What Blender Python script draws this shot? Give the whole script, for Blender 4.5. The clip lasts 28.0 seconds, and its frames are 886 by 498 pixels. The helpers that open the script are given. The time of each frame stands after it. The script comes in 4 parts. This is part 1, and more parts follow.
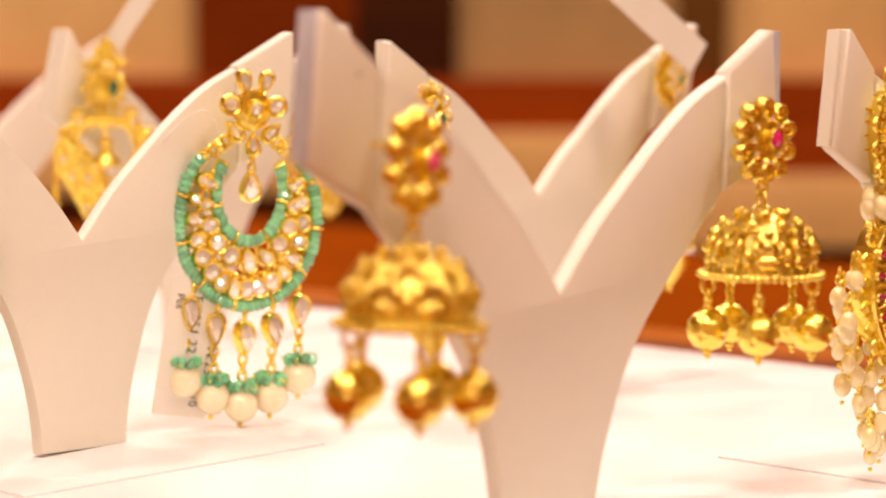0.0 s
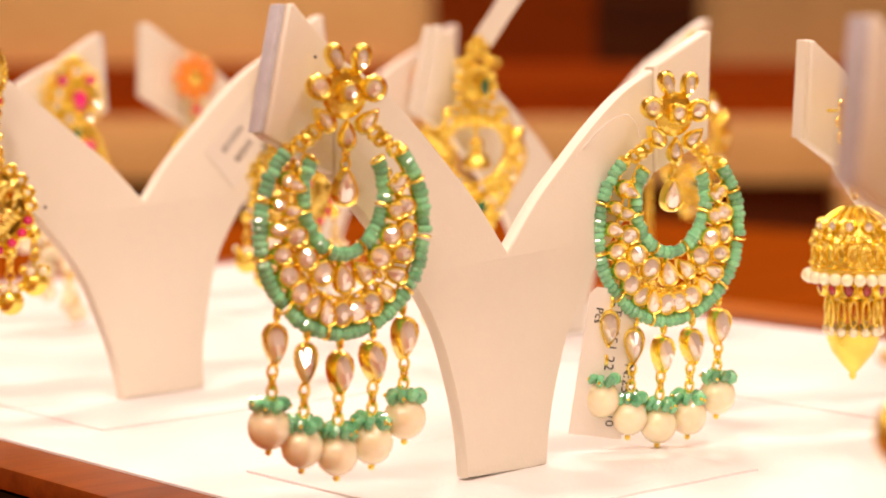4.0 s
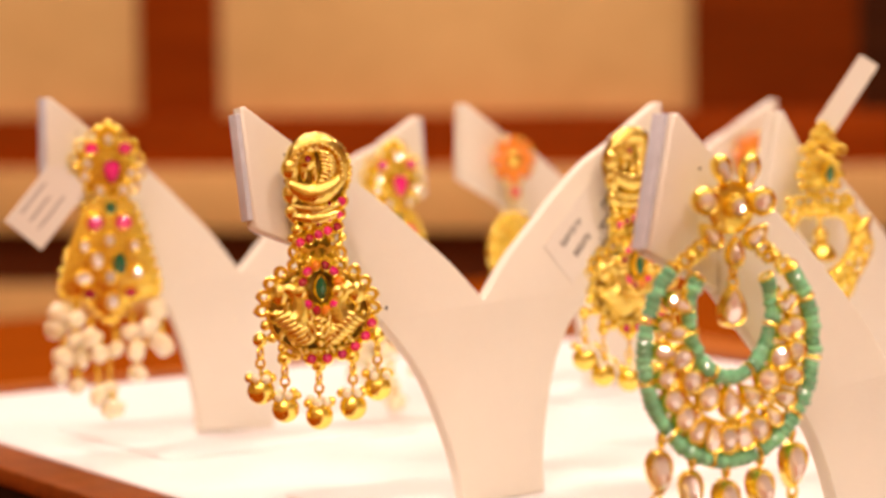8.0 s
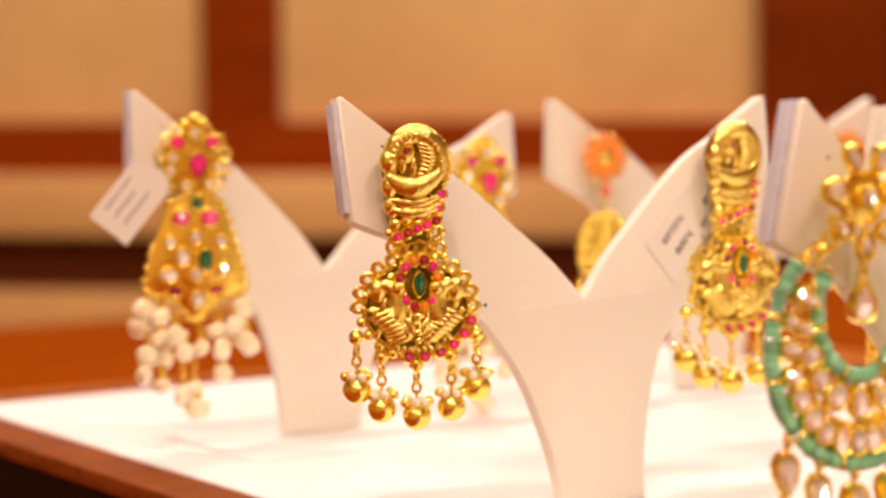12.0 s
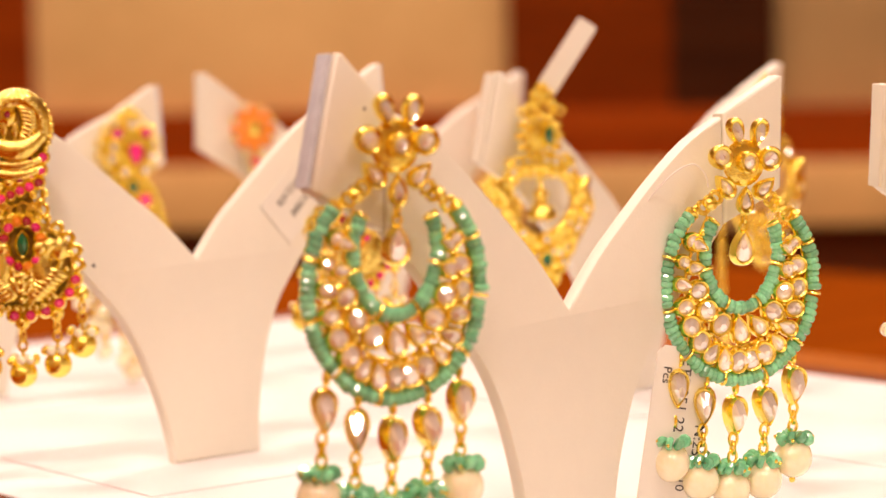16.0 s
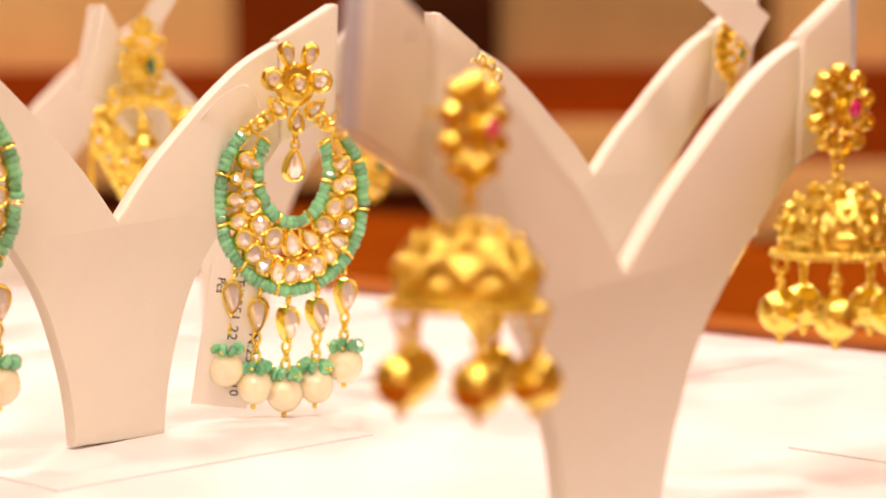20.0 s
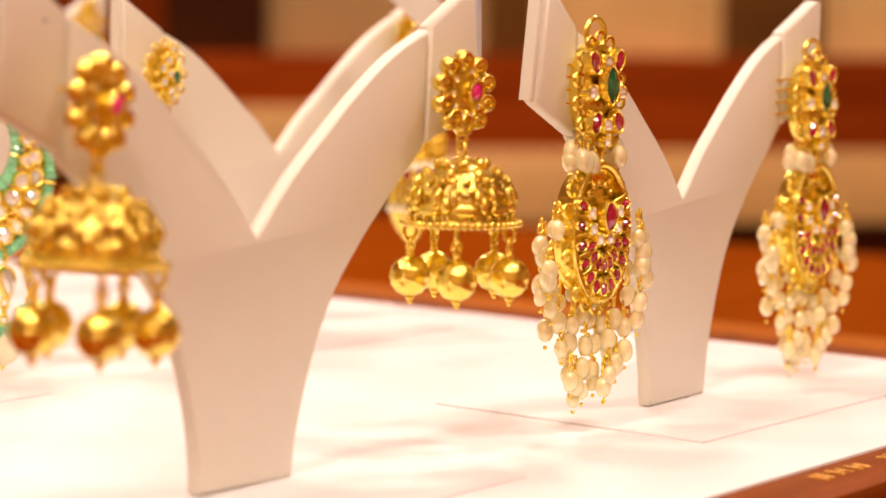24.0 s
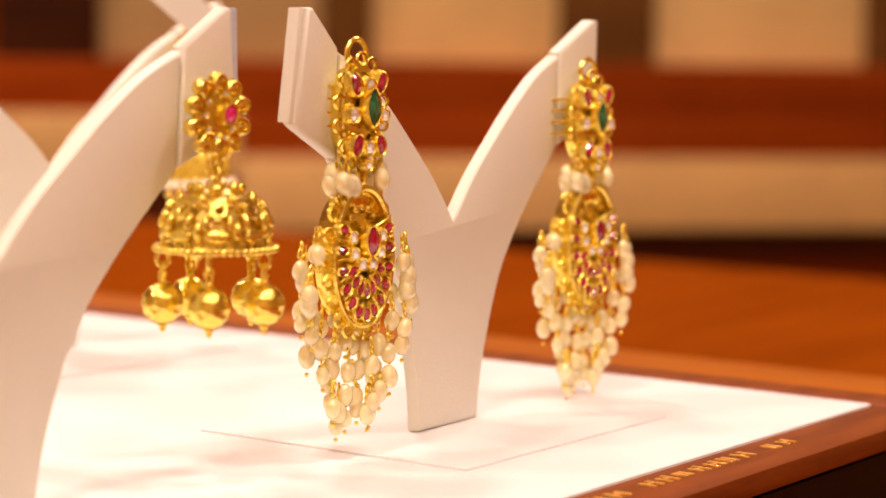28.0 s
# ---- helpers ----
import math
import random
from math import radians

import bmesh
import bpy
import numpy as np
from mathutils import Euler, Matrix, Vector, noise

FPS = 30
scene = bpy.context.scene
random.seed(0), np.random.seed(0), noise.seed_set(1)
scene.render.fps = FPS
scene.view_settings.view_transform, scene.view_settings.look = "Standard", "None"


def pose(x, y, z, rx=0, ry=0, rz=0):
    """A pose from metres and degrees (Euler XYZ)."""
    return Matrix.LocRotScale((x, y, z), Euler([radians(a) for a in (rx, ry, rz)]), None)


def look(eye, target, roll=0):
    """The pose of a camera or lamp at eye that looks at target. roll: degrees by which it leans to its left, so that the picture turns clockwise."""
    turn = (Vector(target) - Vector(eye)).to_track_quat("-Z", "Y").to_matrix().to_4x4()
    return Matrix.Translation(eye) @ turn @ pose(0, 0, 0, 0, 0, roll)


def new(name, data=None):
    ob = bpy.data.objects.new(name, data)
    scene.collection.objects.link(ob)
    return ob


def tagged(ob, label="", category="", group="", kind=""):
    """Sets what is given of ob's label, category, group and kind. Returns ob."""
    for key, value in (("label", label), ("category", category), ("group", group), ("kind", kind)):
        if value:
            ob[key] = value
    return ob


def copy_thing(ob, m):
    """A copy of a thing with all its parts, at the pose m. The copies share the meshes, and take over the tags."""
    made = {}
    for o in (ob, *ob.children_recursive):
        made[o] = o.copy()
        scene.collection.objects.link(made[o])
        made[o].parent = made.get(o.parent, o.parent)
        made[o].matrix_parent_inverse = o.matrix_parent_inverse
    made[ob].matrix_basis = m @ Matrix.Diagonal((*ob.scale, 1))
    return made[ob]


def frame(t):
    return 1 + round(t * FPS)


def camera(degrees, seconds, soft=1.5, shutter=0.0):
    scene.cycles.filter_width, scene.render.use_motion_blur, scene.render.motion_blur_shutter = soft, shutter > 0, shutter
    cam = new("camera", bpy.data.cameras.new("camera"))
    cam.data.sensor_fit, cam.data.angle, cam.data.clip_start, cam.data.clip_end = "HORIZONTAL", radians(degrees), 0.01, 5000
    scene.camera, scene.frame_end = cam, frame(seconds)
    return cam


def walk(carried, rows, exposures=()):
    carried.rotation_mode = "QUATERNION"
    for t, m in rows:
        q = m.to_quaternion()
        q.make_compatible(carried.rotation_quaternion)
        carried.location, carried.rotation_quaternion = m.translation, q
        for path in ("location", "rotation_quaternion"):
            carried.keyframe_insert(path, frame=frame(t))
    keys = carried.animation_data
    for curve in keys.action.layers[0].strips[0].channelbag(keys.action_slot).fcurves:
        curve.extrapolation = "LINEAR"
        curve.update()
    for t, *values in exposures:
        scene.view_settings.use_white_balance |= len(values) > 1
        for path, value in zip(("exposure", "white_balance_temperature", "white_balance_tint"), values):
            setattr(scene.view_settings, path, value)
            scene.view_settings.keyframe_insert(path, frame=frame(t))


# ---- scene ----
cam = camera(22.40, 28.0, soft=1.5)
# seconds, place, heading clockwise from +y, tilt and roll in degrees
PATH = [
    (0.0, -0.2743, -0.3592, 0.0812, 46.54, -5.22, 0.05),
    (0.5, -0.2776, -0.3539, 0.0803, 45.90, -5.23, -0.29),
    (1.0, -0.2815, -0.3517, 0.0808, 44.72, -5.20, -0.36),
    (1.5, -0.2809, -0.3504, 0.0791, 43.43, -5.23, -0.32),
    (2.0, -0.2820, -0.3430, 0.0789, 42.89, -5.22, -0.42),
    (2.5, -0.2825, -0.3390, 0.0833, 41.76, -5.48, -0.08),
    (4.5, -0.2897, -0.3026, 0.0852, 40.92, -5.75, -0.13),
    (5.0, -0.2894, -0.3011, 0.0863, 39.65, -5.76, -0.25),
    (5.5, -0.2872, -0.3002, 0.0868, 38.38, -5.72, -0.42),
    (6.0, -0.2872, -0.2942, 0.0873, 37.20, -5.68, -0.46),
    (6.5, -0.2921, -0.2858, 0.0919, 36.72, -5.35, -0.55),
    (7.0, -0.2940, -0.2808, 0.0960, 36.27, -5.09, -0.65),
    (7.5, -0.2923, -0.2784, 0.0974, 35.51, -4.85, -0.60),
    (8.0, -0.2948, -0.2785, 0.0966, 35.16, -4.61, -0.65),
    (8.5, -0.2969, -0.2797, 0.0939, 34.92, -4.53, -0.67),
    (9.0, -0.2975, -0.2779, 0.0914, 34.79, -4.64, -0.68),
    (9.5, -0.2961, -0.2713, 0.0917, 34.40, -4.81, -0.61),
    (10.0, -0.2944, -0.2621, 0.0930, 34.21, -4.64, -0.36),
    (10.5, -0.2937, -0.2601, 0.0926, 34.05, -4.60, -0.34),
    (11.0, -0.2939, -0.2605, 0.0930, 33.80, -4.59, -0.40),
    (11.5, -0.2946, -0.2606, 0.0934, 33.77, -4.48, -0.44),
    (13.5, -0.2951, -0.2682, 0.0878, 34.35, -4.15, -0.56),
    (14.0, -0.2893, -0.2733, 0.0868, 35.39, -4.46, -0.56),
    (14.5, -0.2833, -0.2808, 0.0841, 36.31, -4.35, -0.59),
    (15.0, -0.2806, -0.2846, 0.0860, 37.85, -4.72, -0.55),
    (15.5, -0.2787, -0.2899, 0.0871, 38.78, -4.73, -0.60),
    (16.0, -0.2733, -0.2978, 0.0853, 39.26, -4.49, -0.82),
    (16.5, -0.2695, -0.3047, 0.0853, 39.79, -4.36, -0.73),
    (17.0, -0.2690, -0.3084, 0.0851, 41.10, -4.46, -0.54),
    (17.5, -0.2671, -0.3133, 0.0835, 41.67, -4.35, -0.29),
    (18.0, -0.2651, -0.3196, 0.0836, 42.28, -4.59, -0.18),
    (18.5, -0.2700, -0.3267, 0.0864, 43.50, -5.10, 0.03),
    (19.0, -0.2662, -0.3359, 0.0832, 43.77, -5.23, -0.01),
    (19.5, -0.2608, -0.3412, 0.0795, 44.36, -5.29, -0.04),
    (20.0, -0.2598, -0.3421, 0.0768, 45.49, -5.41, -0.25),
    (20.5, -0.2571, -0.3468, 0.0801, 45.90, -5.66, -0.44),
    (21.0, -0.2566, -0.3505, 0.0786, 46.65, -5.24, -0.28),
    (21.5, -0.2565, -0.3520, 0.0728, 47.55, -4.89, -0.08),
    (23.5, -0.2683, -0.3781, 0.0784, 50.36, -5.94, 0.43),
    (24.0, -0.2694, -0.3832, 0.0769, 51.01, -5.73, 0.56),
    (24.5, -0.2667, -0.3897, 0.0782, 51.36, -5.76, 0.70),
    (25.0, -0.2657, -0.3910, 0.0752, 52.12, -5.62, 0.93),
    (25.5, -0.2633, -0.3938, 0.0735, 52.80, -5.54, 1.07),
    (26.0, -0.2591, -0.3996, 0.0759, 53.01, -5.57, 0.98),
    (26.5, -0.2573, -0.4030, 0.0802, 53.52, -5.86, 0.95),
    (27.0, -0.2566, -0.4015, 0.0795, 54.33, -5.58, 0.99),
    (27.5, -0.2556, -0.3966, 0.0803, 54.33, -5.68, 0.63),
    (28.0, -0.2530, -0.3912, 0.0802, 54.91, -5.58, 0.84),
]
walk(cam, [(t, pose(x, y, z, 90 + tilt, 0, -heading) @ pose(0, 0, 0, 0, 0, roll)) for t, x, y, z, heading, tilt, roll in PATH],
     exposures=[(0.0, 0.0)])

cam.data.dof.use_dof = True
cam.data.dof.focus_distance = 0.43
cam.data.dof.aperture_fstop = 14.5

# ---- light ----
world = bpy.data.worlds.new("shop_air")
scene.world = world
world.use_nodes = True
world.node_tree.nodes["Background"].inputs[0].default_value = (1.0, 0.86, 0.7, 1)
world.node_tree.nodes["Background"].inputs[1].default_value = 0.15


def lamp(name, place, target, size, watts, colour):
    data = bpy.data.lights.new(name, "AREA")
    data.shape, data.size, data.energy, data.color = "DISK", size, watts, colour
    ob = new(name, data)
    ob.matrix_world = look(place, target)
    return ob


WARM = (1.0, 0.75, 0.63)
# lamps out of view; the last three are added to brighten walls, gold and stands
for k, (lx, ly) in enumerate([(-0.55, -0.35), (0.35, -0.75), (0.55, 0.75), (-0.5, 0.75), (1.6, 0.4), (0.6, 1.8), (1.7, 1.7), (-1.3, -1.2), (-0.6, -1.9), (-1.9, -0.4)]):
    lamp("unseen_ceiling_lamp", (lx, ly, 1.58), (lx, ly, 0), 0.24, 12.6, WARM)

# ---- materials ----


def material(name, colour, rough=0.5, metal=0.0, vary=0.12, scale=60.0, bump=0.0, bump_scale=400.0, second=None, coat=0.0, spec=0.5, stretch=(1, 1, 1), random=0.0):
    m = bpy.data.materials.new(name)
    m.use_nodes = True
    nt = m.node_tree
    b = nt.nodes["Principled BSDF"]
    b.inputs["Roughness"].default_value, b.inputs["Metallic"].default_value = rough, metal
    b.inputs["Coat Weight"].default_value = coat
    b.inputs["Specular IOR Level"].default_value = spec
    tc = nt.nodes.new("ShaderNodeTexCoord")
    mp = nt.nodes.new("ShaderNodeMapping")
    mp.inputs["Scale"].default_value = stretch
    nt.links.new(tc.outputs["Object"], mp.inputs[0])
    n1 = nt.nodes.new("ShaderNodeTexNoise")
    n1.inputs["Scale"].default_value, n1.inputs["Detail"].default_value = scale, 5
    n2 = nt.nodes.new("ShaderNodeTexNoise")
    n2.inputs["Scale"].default_value, n2.inputs["Detail"].default_value = scale * 9, 3
    nt.links.new(mp.outputs[0], n1.inputs["Vector"])
    nt.links.new(mp.outputs[0], n2.inputs["Vector"])
    add = nt.nodes.new("ShaderNodeMath")
    add.operation = "MULTIPLY_ADD"
    add.inputs[1].default_value = 0.35
    nt.links.new(n2.outputs["Fac"], add.inputs[0])
    nt.links.new(n1.outputs["Fac"], add.inputs[2])
    ramp = nt.nodes.new("ShaderNodeValToRGB")
    lo = second if second else tuple(c * (1 - vary) for c in colour)
    hi = colour if second else tuple(min(1, c * (1 + vary)) for c in colour)
    ramp.color_ramp.elements[0].position, ramp.color_ramp.elements[1].position = 0.45, 0.9
    ramp.color_ramp.elements[0].color, ramp.color_ramp.elements[1].color = (*lo, 1), (*hi, 1)
    nt.links.new(add.outputs[0], ramp.inputs[0])
    out = ramp.outputs[0]
    if random:
        info = nt.nodes.new("ShaderNodeObjectInfo")
        hsv = nt.nodes.new("ShaderNodeHueSaturation")
        mr = nt.nodes.new("ShaderNodeMapRange")
        mr.inputs["To Min"].default_value, mr.inputs["To Max"].default_value = 1 - random, 1 + random
        nt.links.new(info.outputs["Random"], mr.inputs["Value"])
        nt.links.new(mr.outputs[0], hsv.inputs["Value"])
        nt.links.new(out, hsv.inputs["Color"])
        out = hsv.outputs[0]
    nt.links.new(out, b.inputs["Base Color"])
    if bump:
        n3 = nt.nodes.new("ShaderNodeTexNoise")
        n3.inputs["Scale"].default_value, n3.inputs["Detail"].default_value = bump_scale, 4
        nt.links.new(mp.outputs[0], n3.inputs["Vector"])
        bp = nt.nodes.new("ShaderNodeBump")
        bp.inputs["Strength"].default_value, bp.inputs["Distance"].default_value = bump, 0.001
        nt.links.new(n3.outputs["Fac"], bp.inputs["Height"])
        nt.links.new(bp.outputs[0], b.inputs["Normal"])
    return m


LEATHER = material("white_leatherette", (0.80, 0.78, 0.68), 0.42, vary=0.02, scale=40, bump=0.12, bump_scale=1500)
EDGE = material("blue_grey_edge", (0.56, 0.59, 0.67), 0.6, vary=0.12, scale=200, bump=0.2, bump_scale=900)
CLOTH = material("white_tray_cloth", (0.80, 0.805, 0.82), 0.6, vary=0.008, scale=30, bump=0.15, bump_scale=900)
RIM = material("varnished_rim_wood", (0.25, 0.060, 0.008), 0.45, second=(0.14, 0.030, 0.005), scale=25, stretch=(1, 8, 8), spec=0.1, bump=0.05)
DARKWOOD = material("dark_brown_wood", (0.013, 0.005, 0.003), 0.5, second=(0.007, 0.003, 0.002), scale=20, stretch=(1, 8, 8), bump=0.05, spec=0.06)
COUNTER = material("varnished_orange_wood", (0.27, 0.058, 0.003), 0.7, second=(0.19, 0.038, 0.002), scale=5, stretch=(1, 8, 8), spec=0.0)
LEDGE = material("varnished_ledge_wood", (0.42, 0.13, 0.010), 0.5, second=(0.30, 0.08, 0.006), scale=9, stretch=(8, 1, 8), spec=0.05, bump=0.05)
WOOD = material("red_brown_shop_wood", (0.36, 0.060, 0.004), 0.5, second=(0.24, 0.036, 0.003), scale=4, stretch=(1, 1, 8), spec=0.03)
CREAM = material("cream_wall_panel", (0.80, 0.53, 0.20), 0.6, vary=0.08, scale=3)
GOLD = material("yellow_gold", (1.0, 0.83, 0.19), 0.24, metal=1.0, second=(0.96, 0.74, 0.13), scale=250, bump=0.22, bump_scale=650, random=0.06)
OLDGOLD = material("antique_gold", (0.95, 0.80, 0.22), 0.24, metal=1.0, second=(0.80, 0.61, 0.14), scale=420, bump=0.25, bump_scale=800)
# ground behind the relief: patina, with the shade of the crevices coloured in
DARKGOLD = material("dark_ground_gold", (0.58, 0.38, 0.08), 0.34, metal=1.0, second=(0.30, 0.16, 0.03), scale=380, bump=0.4, bump_scale=700)
DIAMOND = material("foil_backed_diamond", (1.0, 0.97, 0.93), 0.06, metal=0.55, second=(0.88, 0.80, 0.70), scale=300, spec=0.8, coat=0.8, random=0.14)
RUBY = material("ruby", (0.33, 0.008, 0.035), 0.08, vary=0.25, scale=300, spec=0.8, coat=0.7, random=0.25)
PINKRUBY = material("pink_ruby", (0.75, 0.02, 0.22), 0.1, vary=0.2, scale=300, spec=0.8, coat=0.7, random=0.2)
EMERALD = material("emerald", (0.005, 0.12, 0.05), 0.07, vary=0.3, scale=300, spec=0.8, coat=0.8)
JADE = material("green_bead", (0.26, 0.63, 0.37), 0.16, second=(0.11, 0.45, 0.23), scale=420, spec=0.6, coat=0.5, random=0.3)
PEARL = material("cream_pearl", (0.97, 0.90, 0.68), 0.2, metal=0.06, second=(0.92, 0.80, 0.50), scale=140, spec=0.8, coat=1.0, random=0.07)
RICE = material("rice_pearl", (0.97, 0.88, 0.54), 0.17, metal=0.15, second=(0.89, 0.73, 0.38), scale=300, spec=0.8, coat=1.0, random=0.1)
for nacre in (PEARL, RICE):
    inside = nacre.node_tree.nodes["Principled BSDF"].inputs
    inside["Subsurface Weight"].default_value, inside["Subsurface Scale"].default_value = 0.5, 0.004
    inside["Subsurface Radius"].default_value = (1.0, 0.8, 0.55)
CORAL = material("orange_enamel", (0.78, 0.25, 0.02), 0.25, vary=0.2, scale=300, coat=0.5)
THREAD = material("clear_thread", (0.8, 0.76, 0.7), 0.2, vary=0.02, scale=200)
INK = material("black_ink", (0.03, 0.03, 0.035), 0.6, vary=0.1, scale=300)
GILT = material("gilt_lettering", (0.9, 0.5, 0.12), 0.35, metal=0.7, vary=0.2, scale=300)
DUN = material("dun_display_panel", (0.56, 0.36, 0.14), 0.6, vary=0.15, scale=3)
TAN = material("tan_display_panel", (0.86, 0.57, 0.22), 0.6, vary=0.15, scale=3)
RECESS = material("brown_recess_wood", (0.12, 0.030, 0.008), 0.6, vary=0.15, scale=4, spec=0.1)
DEEPWOOD = material("deep_red_brown_wood", (0.25, 0.044, 0.004), 0.5, second=(0.17, 0.028, 0.003), scale=4, stretch=(1, 1, 8), spec=0.03)
OLIVE = material("olive_brown_wood", (0.20, 0.085, 0.020), 0.55, second=(0.14, 0.058, 0.013), scale=4, stretch=(1, 1, 8), spec=0.05)
# brighter than CREAM: the light on the panels is put into this colour
PANEL = material("lit_tone_cream_panel", (0.95, 0.66, 0.27), 0.6, second=(0.80, 0.53, 0.20), scale=5)
BLACKWOOD = material("black_brown_wood", (0.075, 0.022, 0.007), 0.5, second=(0.045, 0.013, 0.005), scale=4, stretch=(1, 1, 8), spec=0.05)
BEIGE = material("beige_counter_panel", (0.80, 0.48, 0.17), 0.6, vary=0.12, scale=3)
PAPER = material("white_price_paper", (0.78, 0.765, 0.69), 0.55, vary=0.02, scale=100)

# ---- mesh helpers ----


def part(name, bm, mat, parent=None, label="", smooth=True):
    me = bpy.data.meshes.new(name)
    bmesh.ops.recalc_face_normals(bm, faces=bm.faces)
    bm.to_mesh(me)
    bm.free()
    me.materials.append(mat)
    if smooth:
        for p in me.polygons:
            p.use_smooth = True
        me.set_sharp_from_angle(angle=radians(40))
    ob = new(name, me)
    ob.parent = parent
    if label:
        tagged(ob, label)
    return ob


def box(bm, x0, x1, y0, y1, z0, z1, bevel=0.0):
    made = bmesh.ops.create_cube(bm, size=1.0)["verts"]
    for v in made:
        v.co = Vector((x0 + (v.co.x + 0.5) * (x1 - x0), y0 + (v.co.y + 0.5) * (y1 - y0), z0 + (v.co.z + 0.5) * (z1 - z0)))
    if bevel:
        bmesh.ops.bevel(bm, geom=list({e for v in made for e in v.link_edges}), offset=bevel, segments=2, affect="EDGES", profile=0.6)
    return bm


def boxed(*a, **k):
    return box(bmesh.new(), *a, **k)


def slab(outline, y0, y1, bevel=0.0):
    """A board cut to an outline in x and z, from y0 to y1."""
    bm = bmesh.new()
    front = [bm.verts.new((x, y0, z)) for x, z in outline]
    back = [bm.verts.new((x, y1, z)) for x, z in outline]
    bm.faces.new(front)
    bm.faces.new(back[::-1])
    n = len(outline)
    for i in range(n):
        bm.faces.new((front[i], back[i], back[(i + 1) % n], front[(i + 1) % n]))
    bmesh.ops.recalc_face_normals(bm, faces=bm.faces)
    if bevel:
        edges = [e for e in bm.edges if (e.verts[0].co.y == e.verts[1].co.y)]
        bmesh.ops.bevel(bm, geom=edges, offset=bevel, segments=2, affect="EDGES", profile=0.5)
    return bm


def curve_points(keys, steps=5):
    """A smooth line through keys."""
    out = []
    for i in range(len(keys) - 1):
        p0, p1, p2, p3 = keys[max(i - 1, 0)], keys[i], keys[i + 1], keys[min(i + 2, len(keys) - 1)]
        for s in range(steps):
            u = s / steps
            out.append(tuple(0.5 * (2 * b + (c - a) * u + (2 * a - 5 * b + 4 * c - d) * u * u + (3 * b - a - 3 * c + d) * u ** 3) for a, b, c, d in zip(p0, p1, p2, p3)))
    return out + [tuple(keys[-1])]


# ---- the shop round the counter ----
YAW = 44.0
ROOM = pose(-0.28, -0.33, 0, 0, 0, -YAW)   # +y looks down the shop


def structure(name, bm, mat, label):
    ob = part(name, bm, mat)
    ob.matrix_world = ROOM
    return tagged(ob, label, name.split("_")[0], kind="structure")


FLOOR_Z, TOP_Z = -1.0, 1.62
structure("floor", boxed(-3, 3, -2.5, 3.2, FLOOR_Z - 0.1, FLOOR_Z), DARKWOOD, "dark polished shop floor")
structure("ceiling", boxed(-3, 3, -2.5, 3.2, TOP_Z, TOP_Z + 0.1), CREAM, "cream shop ceiling, out of view, with added disc lamps below it")
structure("wall_back", boxed(-3, 3, 3.0, 3.2, FLOOR_Z, TOP_Z), WOOD, "red-brown wood-panelled shop wall")
structure("wall_front", boxed(-3, 3, -2.5, -2.3, FLOOR_Z, TOP_Z), CREAM, "plain cream wall behind the counter")
structure("wall_left", boxed(-3.2, -3, -2.5, 3.2, FLOOR_Z, TOP_Z), CREAM, "plain cream side wall")
structure("wall_right", boxed(3, 3.2, -2.5, 3.2, FLOOR_Z, TOP_Z), CREAM, "plain cream side wall")

# ---- the tray ----
X0, X1, Y0, Y1 = -0.0522, 0.2045, -0.187, 0.352
RW = 0.0155   # width of the rim
tray = tagged(new("display_tray"), "long white cloth display tray with a varnished brown wooden rim", "tray")
part("base", boxed(X0, X1, Y0, Y1, -0.006, -0.0009, bevel=0.0008), CLOTH, tray)
for x0, x1, y0, y1 in ((X0 - RW, X0, Y0 - RW, Y1 + RW), (X1, X1 + RW, Y0 - RW, Y1 + RW), (X0, X1, Y0 - RW, Y0), (X0, X1, Y1, Y1 + RW)):
    part("rim", boxed(x0, x1, y0, y1, -0.006, -0.0012, bevel=0.001), RIM, tray)
part("side_board", boxed(X0 - RW + 0.0004, X1 + RW - 0.0004, Y0 - RW + 0.0004, Y1 + RW - 0.0004, -0.06, -0.0065), DARKWOOD, tray)
counter = part("counter", boxed(-0.45, 0.95, -0.62, 1.05, -0.95, -0.06, bevel=0.004), COUNTER)
tagged(counter, "varnished orange-brown wooden sales counter under the tray", "counter")
part("ledge", boxed(X1 + RW + 0.0015, X1 + RW + 0.090, Y0 - RW, Y1 + RW + 0.08, -0.0598, -0.012, bevel=0.002), LEDGE, counter, "raised orange-brown wooden ledge")
part("ledge", boxed(X0 - 0.2, X1 + RW + 0.0013, Y1 + RW + 0.0015, Y1 + RW + 0.08, -0.0598, -0.012, bevel=0.002), LEDGE, counter, "raised orange-brown wooden ledge")
part("plinth", boxed(-0.43, 0.93, -0.60, 1.03, -1.0, -0.95), DARKWOOD, counter)

# ---- display cabinet across the shop ----
EYE_Z = 0.085


def band(el):
    return EYE_Z + 2.9 * math.tan(radians(el))


